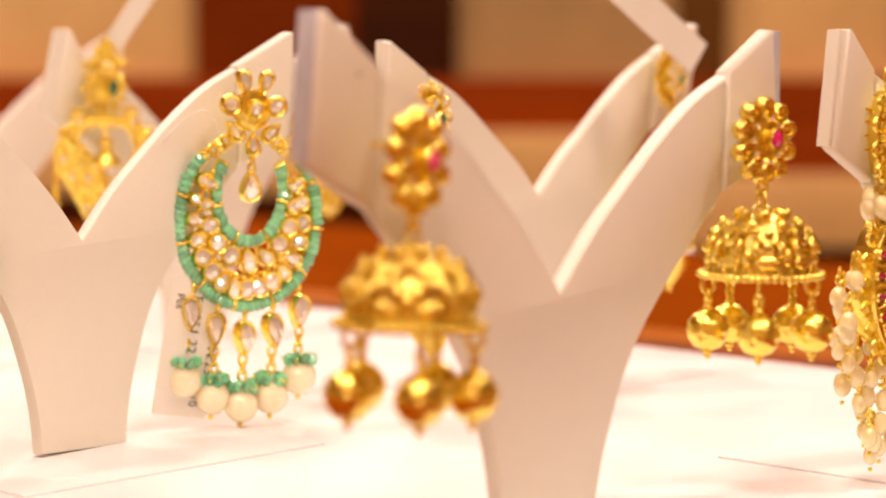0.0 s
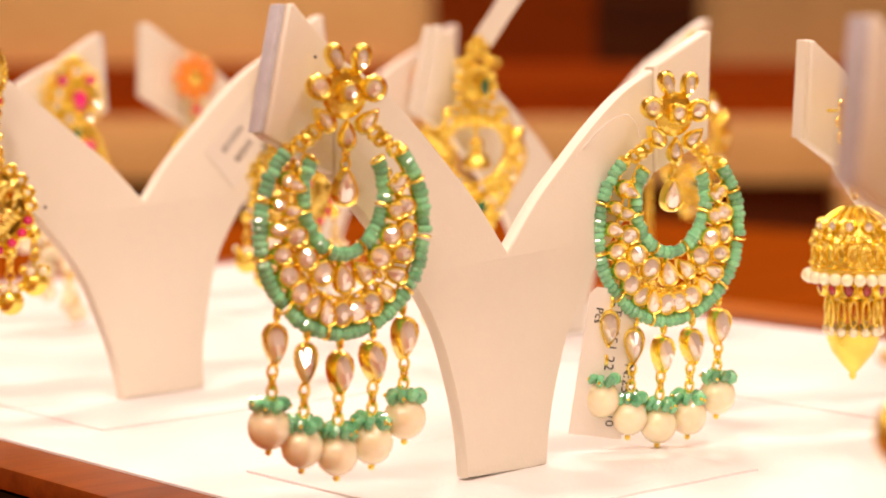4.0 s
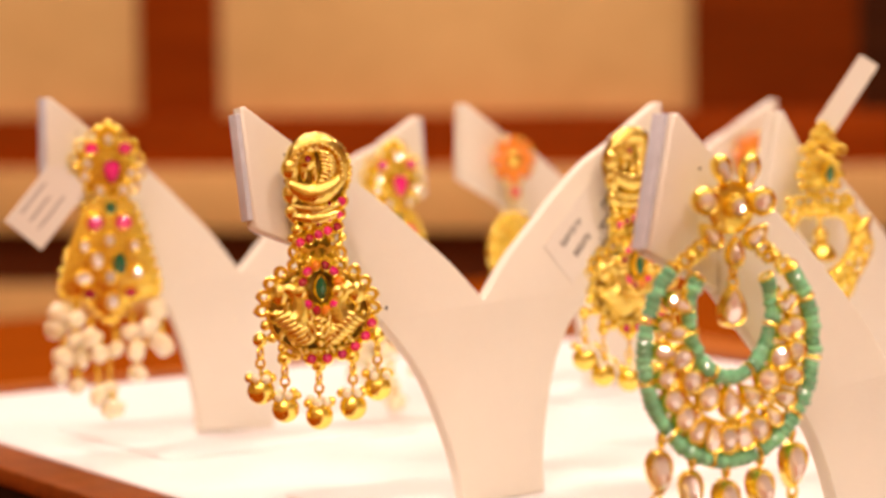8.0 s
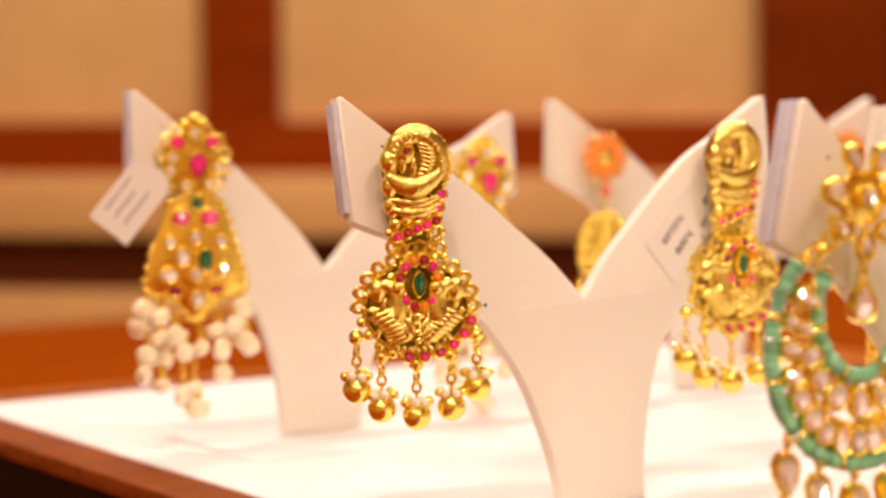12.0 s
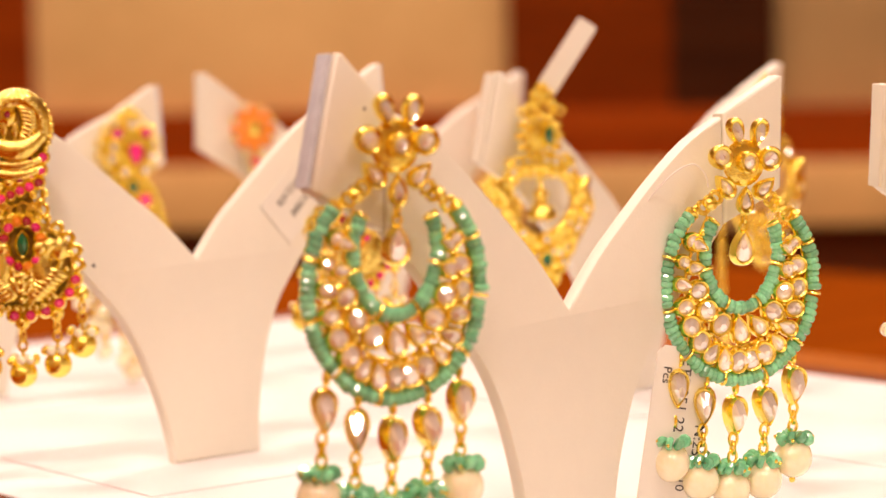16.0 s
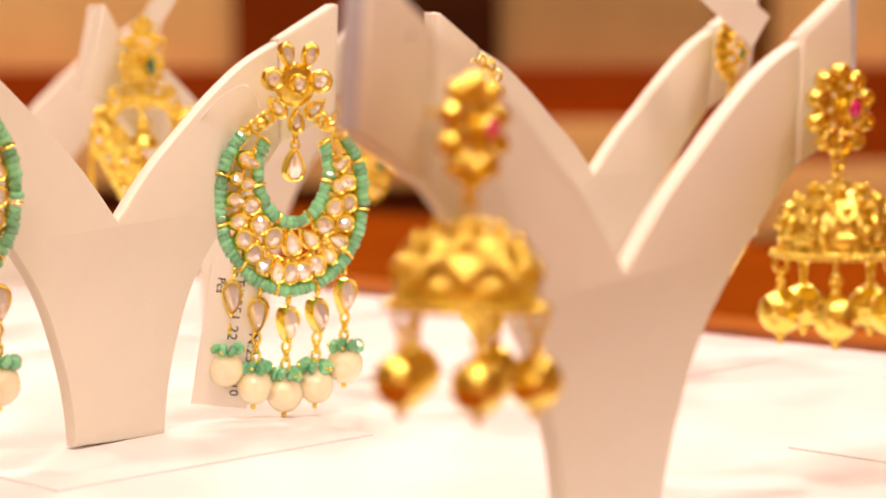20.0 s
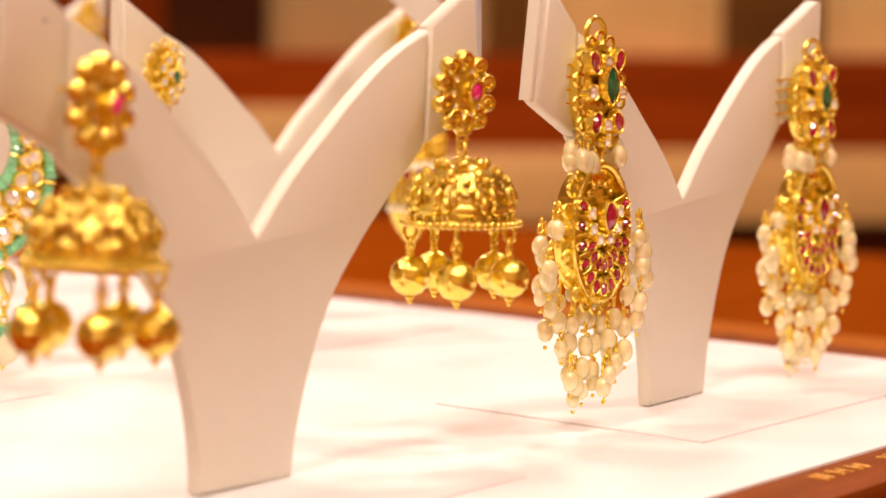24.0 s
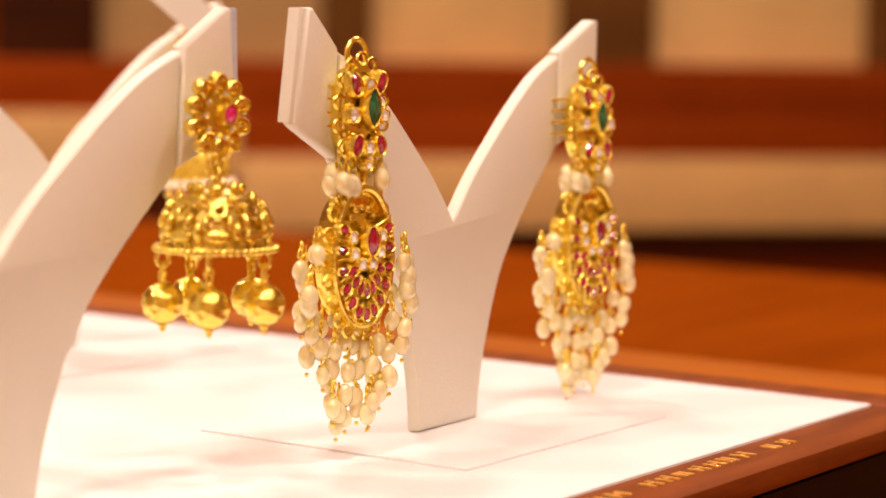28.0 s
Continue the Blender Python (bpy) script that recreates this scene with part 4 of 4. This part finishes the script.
    # fringe of rice pearls in tiers
    for z, w, n in ((c + 1.0, 11.6, 4), (c - 3.6, 13.2, 6), (c - 8.6, 13.0, 10), (c - 13.6, 12.4, 12), (c - 18.4, 10.6, 11), (c - 23.2, 8.2, 9), (c - 27.6, 6.0, 7), (c - 31.4, 4.0, 6)):
        for i in range(n):
            s = -1 if i % 2 else 1
            outer = z > c - 9
            u = rnd.uniform(0.78, 1.0) if outer else (i // 2 + rnd.uniform(0.3, 1.0)) / (n / 2)
            x = s * w * u + rnd.uniform(-0.6, 0.6)
            y = rnd.uniform(0.5, 5.0) if s < 0 else rnd.uniform(-1.5, 3.5)
            if abs(x) < 8 and z > c - 15:
                y = 3.2 + abs(y) * 0.4
            zz = z + rnd.uniform(-1.8, 1.8)
            k = rnd.choice((1.1, 1.25, 1.4))
            rice(root, x, y, zz, rnd, k)
            for j in range(2):
                link("link", 0.55, 0.9, 0.24, root, mm(x * (1 - 0.03 * j), y, zz + 2.5 * k + 1.5 * j, 0, 0, rnd.uniform(0, 90)))
    return root


# ---- earrings with keshi pearls ----


def keshi_earring(seed):
    rnd = random.Random(seed)
    root = new("earring")
    key, make = frame_plate(14.5, 14.5, 14, "round_stud")
    piece("stud", key, make, GOLD, root)
    piece("ear_post", "post", lambda: tube_mesh([(0, 0, 2), (0, 5, 2.3), (0, 9, 2.3)], 0.45), GOLD, root)
    set_stone(root, 1.0, -1.8, -1.2, 4.6, 5.6, "pear", 180, mat=PINKRUBY, wall=0.6, d=2.2)
    for x, z in ((-3.6, 4.2), (4.2, 4.2)):
        set_stone(root, x, -1.4, z, 2.9, 2.5, "oval", 0, mat=PINKRUBY, wall=0.5)
    for x, z in ((0.4, 6.4), (-5.2, -2.2), (5.6, -1.6), (-1.8, -5.6), (3.6, -5.4), (-4.6, 0.8)):
        set_stone(root, x, -1.3, z, 2.0, 2.4, "oval", 0, wall=0.5)
    for x in (-1.8, 0.4, 2.4):
        bead("gold_bead", 1.3, GOLD, root, mm(x, 0, 8.6 + (1.2 if x == 0.4 else 0)), seg=10, rings=7)
    set_stone(root, 0.6, -1.0, -9.6, 2.3, 2.8, "oval", 0, mat=EMERALD, wall=0.6)
    c = -21.4

    def body():
        shape = curve_points([(-6.0, 12), (0, 13.5), (6.0, 12), (9.6, 2), (11.4, -7.6), (5.6, -10), (0, -15), (-5.6, -10), (-11.4, -7.6), (-9.6, 2)], 4)
        bm = slab([(x * .001, z * .001) for x, z in shape], -0.0008, 0.0012, 0.0004)
        for k in range(len(shape)):
            globe(bm, 0.9, (shape[k][0], -0.4, shape[k][1]), 1, 1, 1, 7, 5)
        return bm
    piece("pendant", "keshi_body", body, GOLD, root, mm(0, 0, c))
    for x, z, m, w, h in ((-3.0, 8.4, PINKRUBY, 3.6, 3.4), (3.6, 8.4, PINKRUBY, 3.6, 3.4), (2.4, -1.2, EMERALD, 2.9, 4.8), (-4.6, -8.2, RUBY, 3.0, 2.4), (4.8, -8.0, RUBY, 2.6, 2.2),
                          (-2.8, -0.4, DIAMOND, 2.8, 3.6), (-6.0, -4.4, DIAMOND, 4.0, 2.6), (6.6, -3.6, DIAMOND, 2.6, 2.6), (0.2, -4.4, DIAMOND, 2.4, 3.0), (0.6, -10.2, DIAMOND, 3.0, 3.6), (0.2, 4.2, DIAMOND, 2.4, 2.8), (-5.6, 3.0, DIAMOND, 2.2, 2.6), (6.0, 3.0, DIAMOND, 2.2, 2.6)):
        set_stone(root, x, -1.3, c + z, w, h, "oval", 0, mat=m, wall=0.5)
    # loose strands of lumpy pearls, wide at the shoulders
    def lumpy(k):
        bm = globe(bmesh.new(), 2.5, (0, 0, 0), 1.0 + 0.2 * (k % 2), 0.7, 0.9 + 0.2 * (k // 2), 12, 8)
        for v in bm.verts:
            p = v.co * 1000
            v.co *= 1 + 0.10 * math.sin(1.7 * p.x + k) * math.cos(1.3 * p.z - k) + 0.06 * math.sin(2.3 * p.y + 1.9 * p.z)
        return bm
    strands = (((-11.4, -12.6), (-12.6, -16.6), (-11.0, -22.8), (-12.0, -27.0)), ((-8.0, -14.2), (-8.4, -18.8), (-7.2, -23.6), (-8.0, -29.8)), ((-4.6, -18.6), (-2.6, -22.4), (-3.2, -32.0)),
               ((1.2, -21.4), (-0.4, -31.4), (0.2, -35.6)), ((5.2, -17.6), (6.0, -22.0), (6.2, -27.4)), ((11.0, -12.8), (12.0, -20.6), (9.0, -16.4)))
    for run in strands:
        for j, (x, z) in enumerate(run):
            k = rnd.randrange(4)
            y = rnd.uniform(-1.5, 1.5)
            piece("keshi_pearl", ("keshi", k), lambda: lumpy(k), PEARL, root, mm(x, y, c + z, rnd.uniform(0, 50), rnd.uniform(0, 90), rnd.uniform(0, 90)) @ Matrix.Scale(1.16 if abs(x) > 10 else 1.0, 4))
            top = run[j - 1][1] - 2 if j else z + 5
            for n in range(3):
                link("link", 0.6, 1.0, 0.28, root, mm(x * 0.98, y, c + z + 2.7 + (top - z - 2.7) * n / 3, 0, 0, 80 * (n % 2)))
    return root


# ---- gold lozenge earrings with emeralds ----


def lozenge_earring(seed):
    rnd = random.Random(seed)
    root = new("earring")

    def stud():
        bm = globe(bmesh.new(), 3.0, (0, 0.3, -1), 1, 0.4, 1.4, 14, 9)
        for k in range(12):
            a = 2 * math.pi * k / 12
            globe(bm, 1.15, (4.3 * math.sin(a), -0.2, -1 + 5.4 * math.cos(a)), 1, 0.8, 1, 9, 6)
            torus(bm, 1.0, 1.2, 0.35, 10, 5, mm(3.2 * math.sin(a), -1.0, -1 + 4.0 * math.cos(a), 0, math.degrees(a), 0))
        for x, z in ((-1.6, 6.6), (1.8, 6.8), (0.2, 8.0), (-1.0, 9.4), (1.2, 9.6), (0.2, 11.2), (3.2, 5.6), (-3.0, 5.4)):
            globe(bm, 1.15, (x, -0.3, z), 1, 0.8, 1, 9, 6)
            torus(bm, 1.1, 1.1, 0.35, 10, 5, mm(x * 1.3, -1.0, z - 0.4))
        for v in bm.verts:
            v.co.x *= 1.22
        return bm
    piece("stud", "lozenge_stud", stud, GOLD, root)
    piece("ear_post", "post", lambda: tube_mesh([(0, 0, 2), (0, 5, 2.3), (0, 9, 2.3)], 0.45), GOLD, root)
    set_stone(root, 1.6, -1.9, -0.8, 2.2, 4.8, "marquise", 0, mat=EMERALD, wall=0.6)
    for i in range(6):
        bead("gold_bead", 1.6, GOLD, root, mm(-6.6 + 2.6 * i, -0.4, -8.6 - 0.5 * abs(i - 2.5) + rnd.uniform(-.4, .4)), squash=(1, 0.8, 1), seg=9, rings=6)
        link("scroll", 1.2, 1.3, 0.5, root, mm(-6.2 + 2.5 * i, -1.4, -7.4 + 0.4 * (i % 2)))
        bead("gold_bead", 0.9, GOLD, root, mm(-5.0 + 2.0 * i, -0.8, -10.8), seg=8, rings=6)
    for sx in (-1, 1):
        bead("gold_bead", 1.5, GOLD, root, mm(8.0 * sx, -0.2, -7.6), seg=10, rings=7)
    # a border of scrolls between an outer edge and an inner opening
    outer = curve_points([(-8.0, -9.5), (-13.6, -18), (-9.6, -27), (0, -41), (9.6, -27), (13.6, -18), (8.0, -9.5)], 5)
    inner = curve_points([(-6.2, -10.5), (-8.6, -17), (-5.6, -23), (0, -26), (5.6, -23), (8.6, -17), (6.2, -10.5)], 5)
    for name, line, r in (("outer_edge", outer, 0.75), ("inner_edge", inner, 0.65)):
        piece(name, name, lambda: tube_mesh([(x, 0, z) for x, z in line], r, 7), GOLD, root)
    for i, ((x0, z0), (x1, z1)) in enumerate(zip(outer, inner)):
        wide = math.hypot(x1 - x0, z1 - z0)
        n = 2 if wide < 6 else 4 if wide > 9 else 3
        for k in range(n):
            u = (k + 0.5) / n
            x, z = x0 + (x1 - x0) * u, z0 + (z1 - z0) * u
            if (2 * i + k) % 6 == 0:
                set_stone(root, x, -0.7, z, 1.6, 1.9, "oval", rnd.uniform(0, 90), wall=0.45, d=1.6)
            elif (i + k) % 3 == 1:
                link("scroll", 1.1, 1.5, 0.5, root, mm(x, -0.5, z, rnd.uniform(-25, 25), rnd.uniform(0, 180), 0))
            else:
                bead("leaf", 1.9, GOLD, root, mm(x, -0.5, z, 0, rnd.uniform(0, 180), 0), squash=(0.7, 0.5, 1.1), seg=9, rings=6)
        bead("gold_bead", 0.6, GOLD, root, mm(x0 * 1.05, -0.1, z0 + (z0 + 20) * 0.04), seg=7, rings=5)
    for sx in (-1, 1):
        bead("leaf", 3.2, GOLD, root, mm(11.0 * sx, -1.0, -14.4, 0, 35 * sx, 0), squash=(0.5, 0.35, 1.2), seg=12, rings=8)
    set_stone(root, 0.6, -1.8, -31.6, 2.6, 3.2, "oval", 0, mat=EMERALD, wall=0.8)
    set_stone(root, 0.8, -1.4, -26.6, 1.8, 2.2, "oval", 0, wall=0.6)
    for z in (-10.6, -12.4, -14.2):
        link("link", 0.8, 1.1, 0.38, root, mm(0, 0, z, 0, 0, 45))
    for x, n in ((-12.6, 19), (-15.2, 16)):
        for j in range(n):
            link("chain_link", 0.55, 1.3, 0.26, root, mm(-13.4 + (x + 13.4) * j / n, 1.0, -19.5 - 2.1 * j, 0, 0, 90 * (j % 2)))
        bead("gold_ball", 1.7, GOLD, root, mm(x, 1.0, -20.0 - 2.1 * n), seg=12, rings=8, squash=(1, 1, 1.25))
    piece("little_bell", "little_bell", lambda: lathe([(0.2, 2.6), (1.2, 2.2), (1.4, 1.2), (2.0, 0.9), (3.0, -0.6), (3.2, -1.4), (2.4, -2.0), (0.3, -2.2)], 16), GOLD, root, mm(0, -0.6, -19.4) @ Matrix.Scale(1.25, 4))
    bead("gold_ball", 1.9, GOLD, root, mm(0, -0.4, -15.6), seg=12, rings=8)
    return root


# ---- tiered bell with a band of pearls ----


def pearl_bell_earring(seed):
    root = new("earring")
    key, make = frame_plate(12, 15, 12, "bell_stud_far")
    piece("stud", key, make, GOLD, root)
    piece("ear_post", "post", lambda: tube_mesh([(0, 0, 2), (0, 5, 2.3), (0, 9, 2.3)], 0.45), GOLD, root)
    set_stone(root, 2.2, -1.6, -0.6, 2.4, 4.0, "marquise", 0, mat=EMERALD, wall=0.6)
    for x, z in ((-2.4, 1.6), (-0.4, 3.6), (-2.2, -2.0), (0.4, -4.4), (0.2, 0.2)):
        set_stone(root, x, -1.4, z, 1.8, 2.0, "oval", 0, wall=0.55)
    for j in range(3):
        link("link", 1.2, 2.2, 0.45, root, mm(0, 0, -9.4 - 3.6 * j, 0, 0, 90 * (j % 2)))
    z = -20.5

    def dome():
        bm = lathe([(1, 0), (4, -1), (7.4, -4), (9.0, -7), (9.4, -8), (10, -8.4), (10, -14.5), (10.6, -15), (10.6, -16), (7.5, -16.4), (7.5, -21), (8, -22), (6, -23)], 30)
        for k in range(20):
            a = 2 * math.pi * k / 20
            torus(bm, 1.2, 2.2, 0.4, 10, 5, mm(10.1 * math.sin(a), -10.1 * math.cos(a), -11.4, 0, 0, math.degrees(a)))
            globe(bm, 0.9, (9.6 * math.sin(a), -9.6 * math.cos(a), -7.2), 1, 1, 1, 7, 5)
        return bm
    piece("bell", "tiered_bell", dome, GOLD, root, mm(0, 0, z))
    for i in range(16):
        a = 22.5 * i
        piece("rib", "bell_rib", lambda: tube_mesh([(0, -3.2, -0.4), (0, -6.2, -2.2), (0, -8.4, -4.6), (0, -9.6, -7.0)], 0.42), GOLD, root, mm(0, 0, z) @ pose(0, 0, 0, 0, 0, a))
        bead("grain", 0.7, GOLD, root, mm(0, 0, z) @ pose(0, 0, 0, 0, 0, a) @ mm(0, -10.6, -9.0), seg=7, rings=5)
        bead("grain", 0.6, GOLD, root, mm(0, 0, z) @ pose(0, 0, 0, 0, 0, a + 11) @ mm(0, -10.6, -14.0), seg=7, rings=5)
    for i in range(24):
        a = 2 * math.pi * i / 24
        bead("pearl", 1.55, PEARL, root, mm(11.4 * math.sin(a), -11.4 * math.cos(a), z - 17.2), seg=10, rings=7)
    for i in range(12):
        a = 2 * math.pi * i / 12
        set_stone(root, 7.8 * math.sin(a), -7.8 * math.cos(a), z - 20, 2.2, 3.0, "oval", 0, mat=RUBY, wall=0.5, yaw=math.degrees(a))
        set_stone(root, 8.2 * math.sin(a), -8.2 * math.cos(a), z - 4.6, 2.0, 2.2, "oval", 0, mat=DIAMOND, wall=0.4, yaw=math.degrees(a))
    for i in range(14):
        a = 2 * math.pi * i / 14
        bead("pearl", 1.2, PEARL, root, mm(6.6 * math.sin(a), -6.6 * math.cos(a), z - 30.5), seg=9, rings=6)
        link("link", 0.9, 3.2, 0.4, root, mm(6.8 * math.sin(a), -6.8 * math.cos(a), z - 26, 0, 0, math.degrees(a)))
    piece("cone_tip", "cone_tip", lambda: lathe([(6.4, 3), (6.4, 0), (5.2, -3), (2.0, -7), (0.9, -8), (0.8, -9.4), (0.1, -10)], 22), GOLD, root, mm(0, 0, z - 33))
    return root


# ---- long leaf earrings with an orange flower ----


def flower_earring(seed):
    root = new("earring")
    for i in range(8):
        a = 2 * math.pi * i / 8
        piece("petal", "coral_petal", lambda: globe(bmesh.new(), 2.6, (0, 0, 0), 0.8, 0.45, 1.25, 10, 7), CORAL, root, mm(4.0 * math.sin(a), -0.5, 4.0 * math.cos(a)) @ pose(0, 0, 0, 0, math.degrees(a), 0), "orange enamelled petal" if i == 0 else "")
        bead("gold_bead", 0.8, GOLD, root, mm(6.8 * math.sin(a + .39), 0, 6.8 * math.cos(a + .39)), seg=8, rings=6)
    piece("ear_post", "post", lambda: tube_mesh([(0, 0, 2), (0, 5, 2.3), (0, 9, 2.3)], 0.45), GOLD, root)
    bead("flower_heart", 2.3, GOLD, root, mm(0, -1.2, 0), seg=12, rings=8, squash=(1, 0.6, 1))
    set_stone(root, 0.2, -0.6, -9.4, 2.4, 3.2, "oval", 0, mat=PINKRUBY, wall=0.8)
    link("link", 1.0, 1.3, 0.36, root, mm(0, 0, -12.4, 0, 0, 60))

    def leaf():
        bm = globe(bmesh.new(), 8.6, (0, 0.2, -26), 1.0, 0.3, 1.3, 22, 14)
        for k in range(14):
            a = 2 * math.pi * k / 14
            globe(bm, 2.2, (6.8 * math.sin(a), -0.9, -26 + 9.0 * math.cos(a)), 1, 0.8, 1, 9, 6)
        for k in range(7):
            globe(bm, 1.8, (0, -2.6, -18 - 2.6 * k), 1.3, 0.7, 0.9, 9, 6)
        return bm
    piece("pendant", "gold_leaf", leaf, GOLD, root)
    for i in range(7):
        x = -7.2 + 2.4 * i
        z = -38.5 + abs(i - 3) * 1.4
        link("link", 0.7, 1.2, 0.3, root, mm(x, 0, z, 0, 0, 60))
        bead("gold_ball", 1.7, GOLD, root, mm(x, 0, z - 2.8), seg=10, rings=7)
    return root


# ---- hanging every pair on its stand ----


def pair(make, seed, key, spots, label, size=(1, 1, 1)):
    first = None
    for x, z, y, turn, tilt in spots:
        m = hung(key, x, z, y, turn) @ pose(0, 0, 0, 0, tilt, 0)
        if first is None:
            first = ob = make(seed)
            first.matrix_basis = m @ Matrix.Diagonal((*size, 1))
        else:
            ob = copy_thing(first, m)
        tagged(ob, label, "earring", group=GROUPS[key])


GROUPS = {"S1": "keshi pearl earrings", "S2": "relief earrings", "S3": "crescent earrings", "S4": "bell earrings", "B4": "ruby and pearl earrings",
          "B1": "orange flower earrings", "B2": "lozenge earrings", "B3": "pearl band bell earrings"}
pair(crescent_earring, 1, "S3", [(-47.9, 70.7, -5, -15, 2), (41.0, 68.5, -8.8, -22, 3)], "gold crescent earring with green beads, uncut stones and pearls", (1.0, 1.0, 1.0))
pair(relief_earring, 2, "S2", [(-45.5, 72.5, -5, -26, 0), (42.5, 71.8, -6, -8, 0)], "antique gold relief earring with rubies, emerald and gold balls", (1.07, 1.07, 1.07))
pair(bell_earring, 3, "S4", [(-45.7, 64.4, -8, 7, 3), (47.2, 66.1, -6, -14, 0)], "yellow gold bell-shaped earring with ruby stud and gold drops", (0.855, 0.855, 0.95))
pair(pearl_earring, 4, "B4", [(-41.6, 65.6, -3.9, -8, 0), (47.7, 62.5, -6, -10, 0)], "long gold earring with rubies, emerald and rice pearls", (0.97, 0.97, 0.97))
pair(keshi_earring, 5, "S1", [(-42.7, 68.0, -5, -24, 0), (45.0, 66.8, -5, -10, 0)], "gold earring with pink rubies and irregular white pearls", (1.1, 1.1, 1.1))
pair(lozenge_earring, 6, "B2", [(-42.8, 70.6, -5, -18, 0), (47.0, 70.0, -5, -10, 0)], "openwork gold lozenge earring with green emeralds")
pair(pearl_bell_earring, 7, "B3", [(-48.9, 67.0, -8, 0, 0), (42.0, 70.0, -5, 0, 0)], "tiered gold bell earring with a band of pearls", (0.86, 0.86, 0.86))
pair(flower_earring, 8, "B1", [(-45.0, 70.0, -5, -14, 0), (47.0, 69.0, -5, -14, 0)], "long gold leaf earring with an orange enamel flower")

# ---- price tags ----


def words(parent, text, size, m, mat=None):
    """Printed characters as a thin mesh."""
    data = bpy.data.curves.new("print", "FONT")
    data.body, data.size, data.extrude = text, size * 0.001, 0.00003
    tmp = bpy.data.objects.new("print", data)
    scene.collection.objects.link(tmp)
    bpy.context.view_layer.update()
    me = bpy.data.meshes.new_from_object(tmp)
    bpy.data.objects.remove(tmp)
    me.materials.clear()
    me.materials.append(mat or INK)
    ob = new("print", me)
    ob.parent = parent
    ob.matrix_basis = m
    return ob


def tag(w, h, label, cut=2.5):
    bm = slab([(x * .001, z * .001) for x, z in ((-w / 2, -h), (w / 2, -h), (w / 2, -cut), (w / 2 - cut, 0), (-w / 2 + cut, 0), (-w / 2, -cut))], 0, 0.00025)
    ob = part("price_tag", bm, PAPER, smooth=False)
    return tagged(ob, label, "price tag")


FACE = pose(0, 0, 0, 90, 0, 0)   # print lies on the front of a tag
t3 = tag(12.5, 30, "white printed paper price tag hanging by a clear thread", 1.5)
t3.matrix_world = hung("S3", 31.5, 33.5, -1.6, -14) @ pose(0, 0, 0, 0, 10, 0)
for text, x, z, s in (("ET/5951 22", -0.4, -2.0, 3.1), ("Pcs", -4.4, -4.0, 2.5), ("N:25.090", 4.4, -14.5, 3.1), ("10", 1.9, -25.0, 2.7)):
    words(t3, text, s, mm(x, -0.06, z) @ pose(0, 0, 0, 0, 90, 0) @ FACE)
piece("thread", "thread_loop", lambda: tube_mesh(curve_points([(-15.5, 1.5, 18), (-14, 0.4, 25), (-10, -0.6, 31.5), (-5.7, -1.2, 34.8), (-2.5, -1.2, 33.6), (-1.0, -1.0, 31)], 6), 0.16, 5), THREAD, t3)
piece("thread", "thread_tie", lambda: tube_mesh(curve_points([(0, -0.3, -1.5), (0.3, 0.7, 2), (1.5, 0.9, 10), (3, 0.8, 15)], 5), 0.16, 5), THREAD, t3)

t2 = tag(11.5, 27, "white printed paper label lying along the arm of a stand", 0.5)
t2.matrix_world = stands["S2"] @ mm(43.3, -0.35, 66.6) @ pose(0, 0, 0, 0, 50, 0)
for text, x, z, s in (("/5441 22K", 2.4, -2.5, 2.2), ("4.500", -0.6, -2.5, 2.2), ("St:5090", 1.0, -14.8, 2.3), ("N:22.470", -3.2, -14.4, 2.3), ("1", 4.4, -12.5, 2.2)):
    words(t2, text, s, mm(x, -0.06, z) @ pose(0, 0, 0, 0, 90, 0) @ FACE)

t1 = tag(12, 20, "white paper price tag with faint print beside an earring")
t1.matrix_world = hung("S1", -52.0, 66.0, -4, -10) @ pose(0, 0, 0, 0, 40, 0)
for i in range(3):
    part("print_bar", boxed(-0.004 + 0.003 * i, -0.0037 + 0.003 * i, -0.00008, 0, -0.016, -0.006 - 0.002 * (i == 1)), INK, t1)
tb2 = tag(5.4, 20, "blank white paper price tag standing up behind an earring", 0.4)
tb2.matrix_world = hung("B2", -28.0, 97.0, -7, -40) @ pose(0, 0, 0, 0, 33, 0)
tb3 = tag(9, 34, "blank white paper price tag leaning over the ear of a stand", 1.5)
tb3.matrix_world = hung("B3", 14.0, 95.0, -6, -12) @ pose(0, 0, 0, 0, -55, 0)

# gilt lettering on the rim, drawn as bars
rnd = random.Random(5)
for i in range(14):
    x = 0.070 + 0.0060 * i
    if i in (3, 11):
        continue
    bm = bmesh.new()
    for k in range(2):
        left = x + (0.0028 - 0.0009 * (i % 3 == 0)) * k
        box(bm, left, left + rnd.uniform(0.0009, 0.0014), Y0 - 0.0078, Y0 - 0.0040 + rnd.uniform(-0.0004, 0.0004), -0.0016, -0.0009, bevel=0.0001)
    if i % 3:
        box(bm, x, x + 0.0036, Y0 - 0.0062, Y0 - 0.0053, -0.0016, -0.00092, bevel=0.0001)
    part("gilt_mark", bm, GILT, tray)
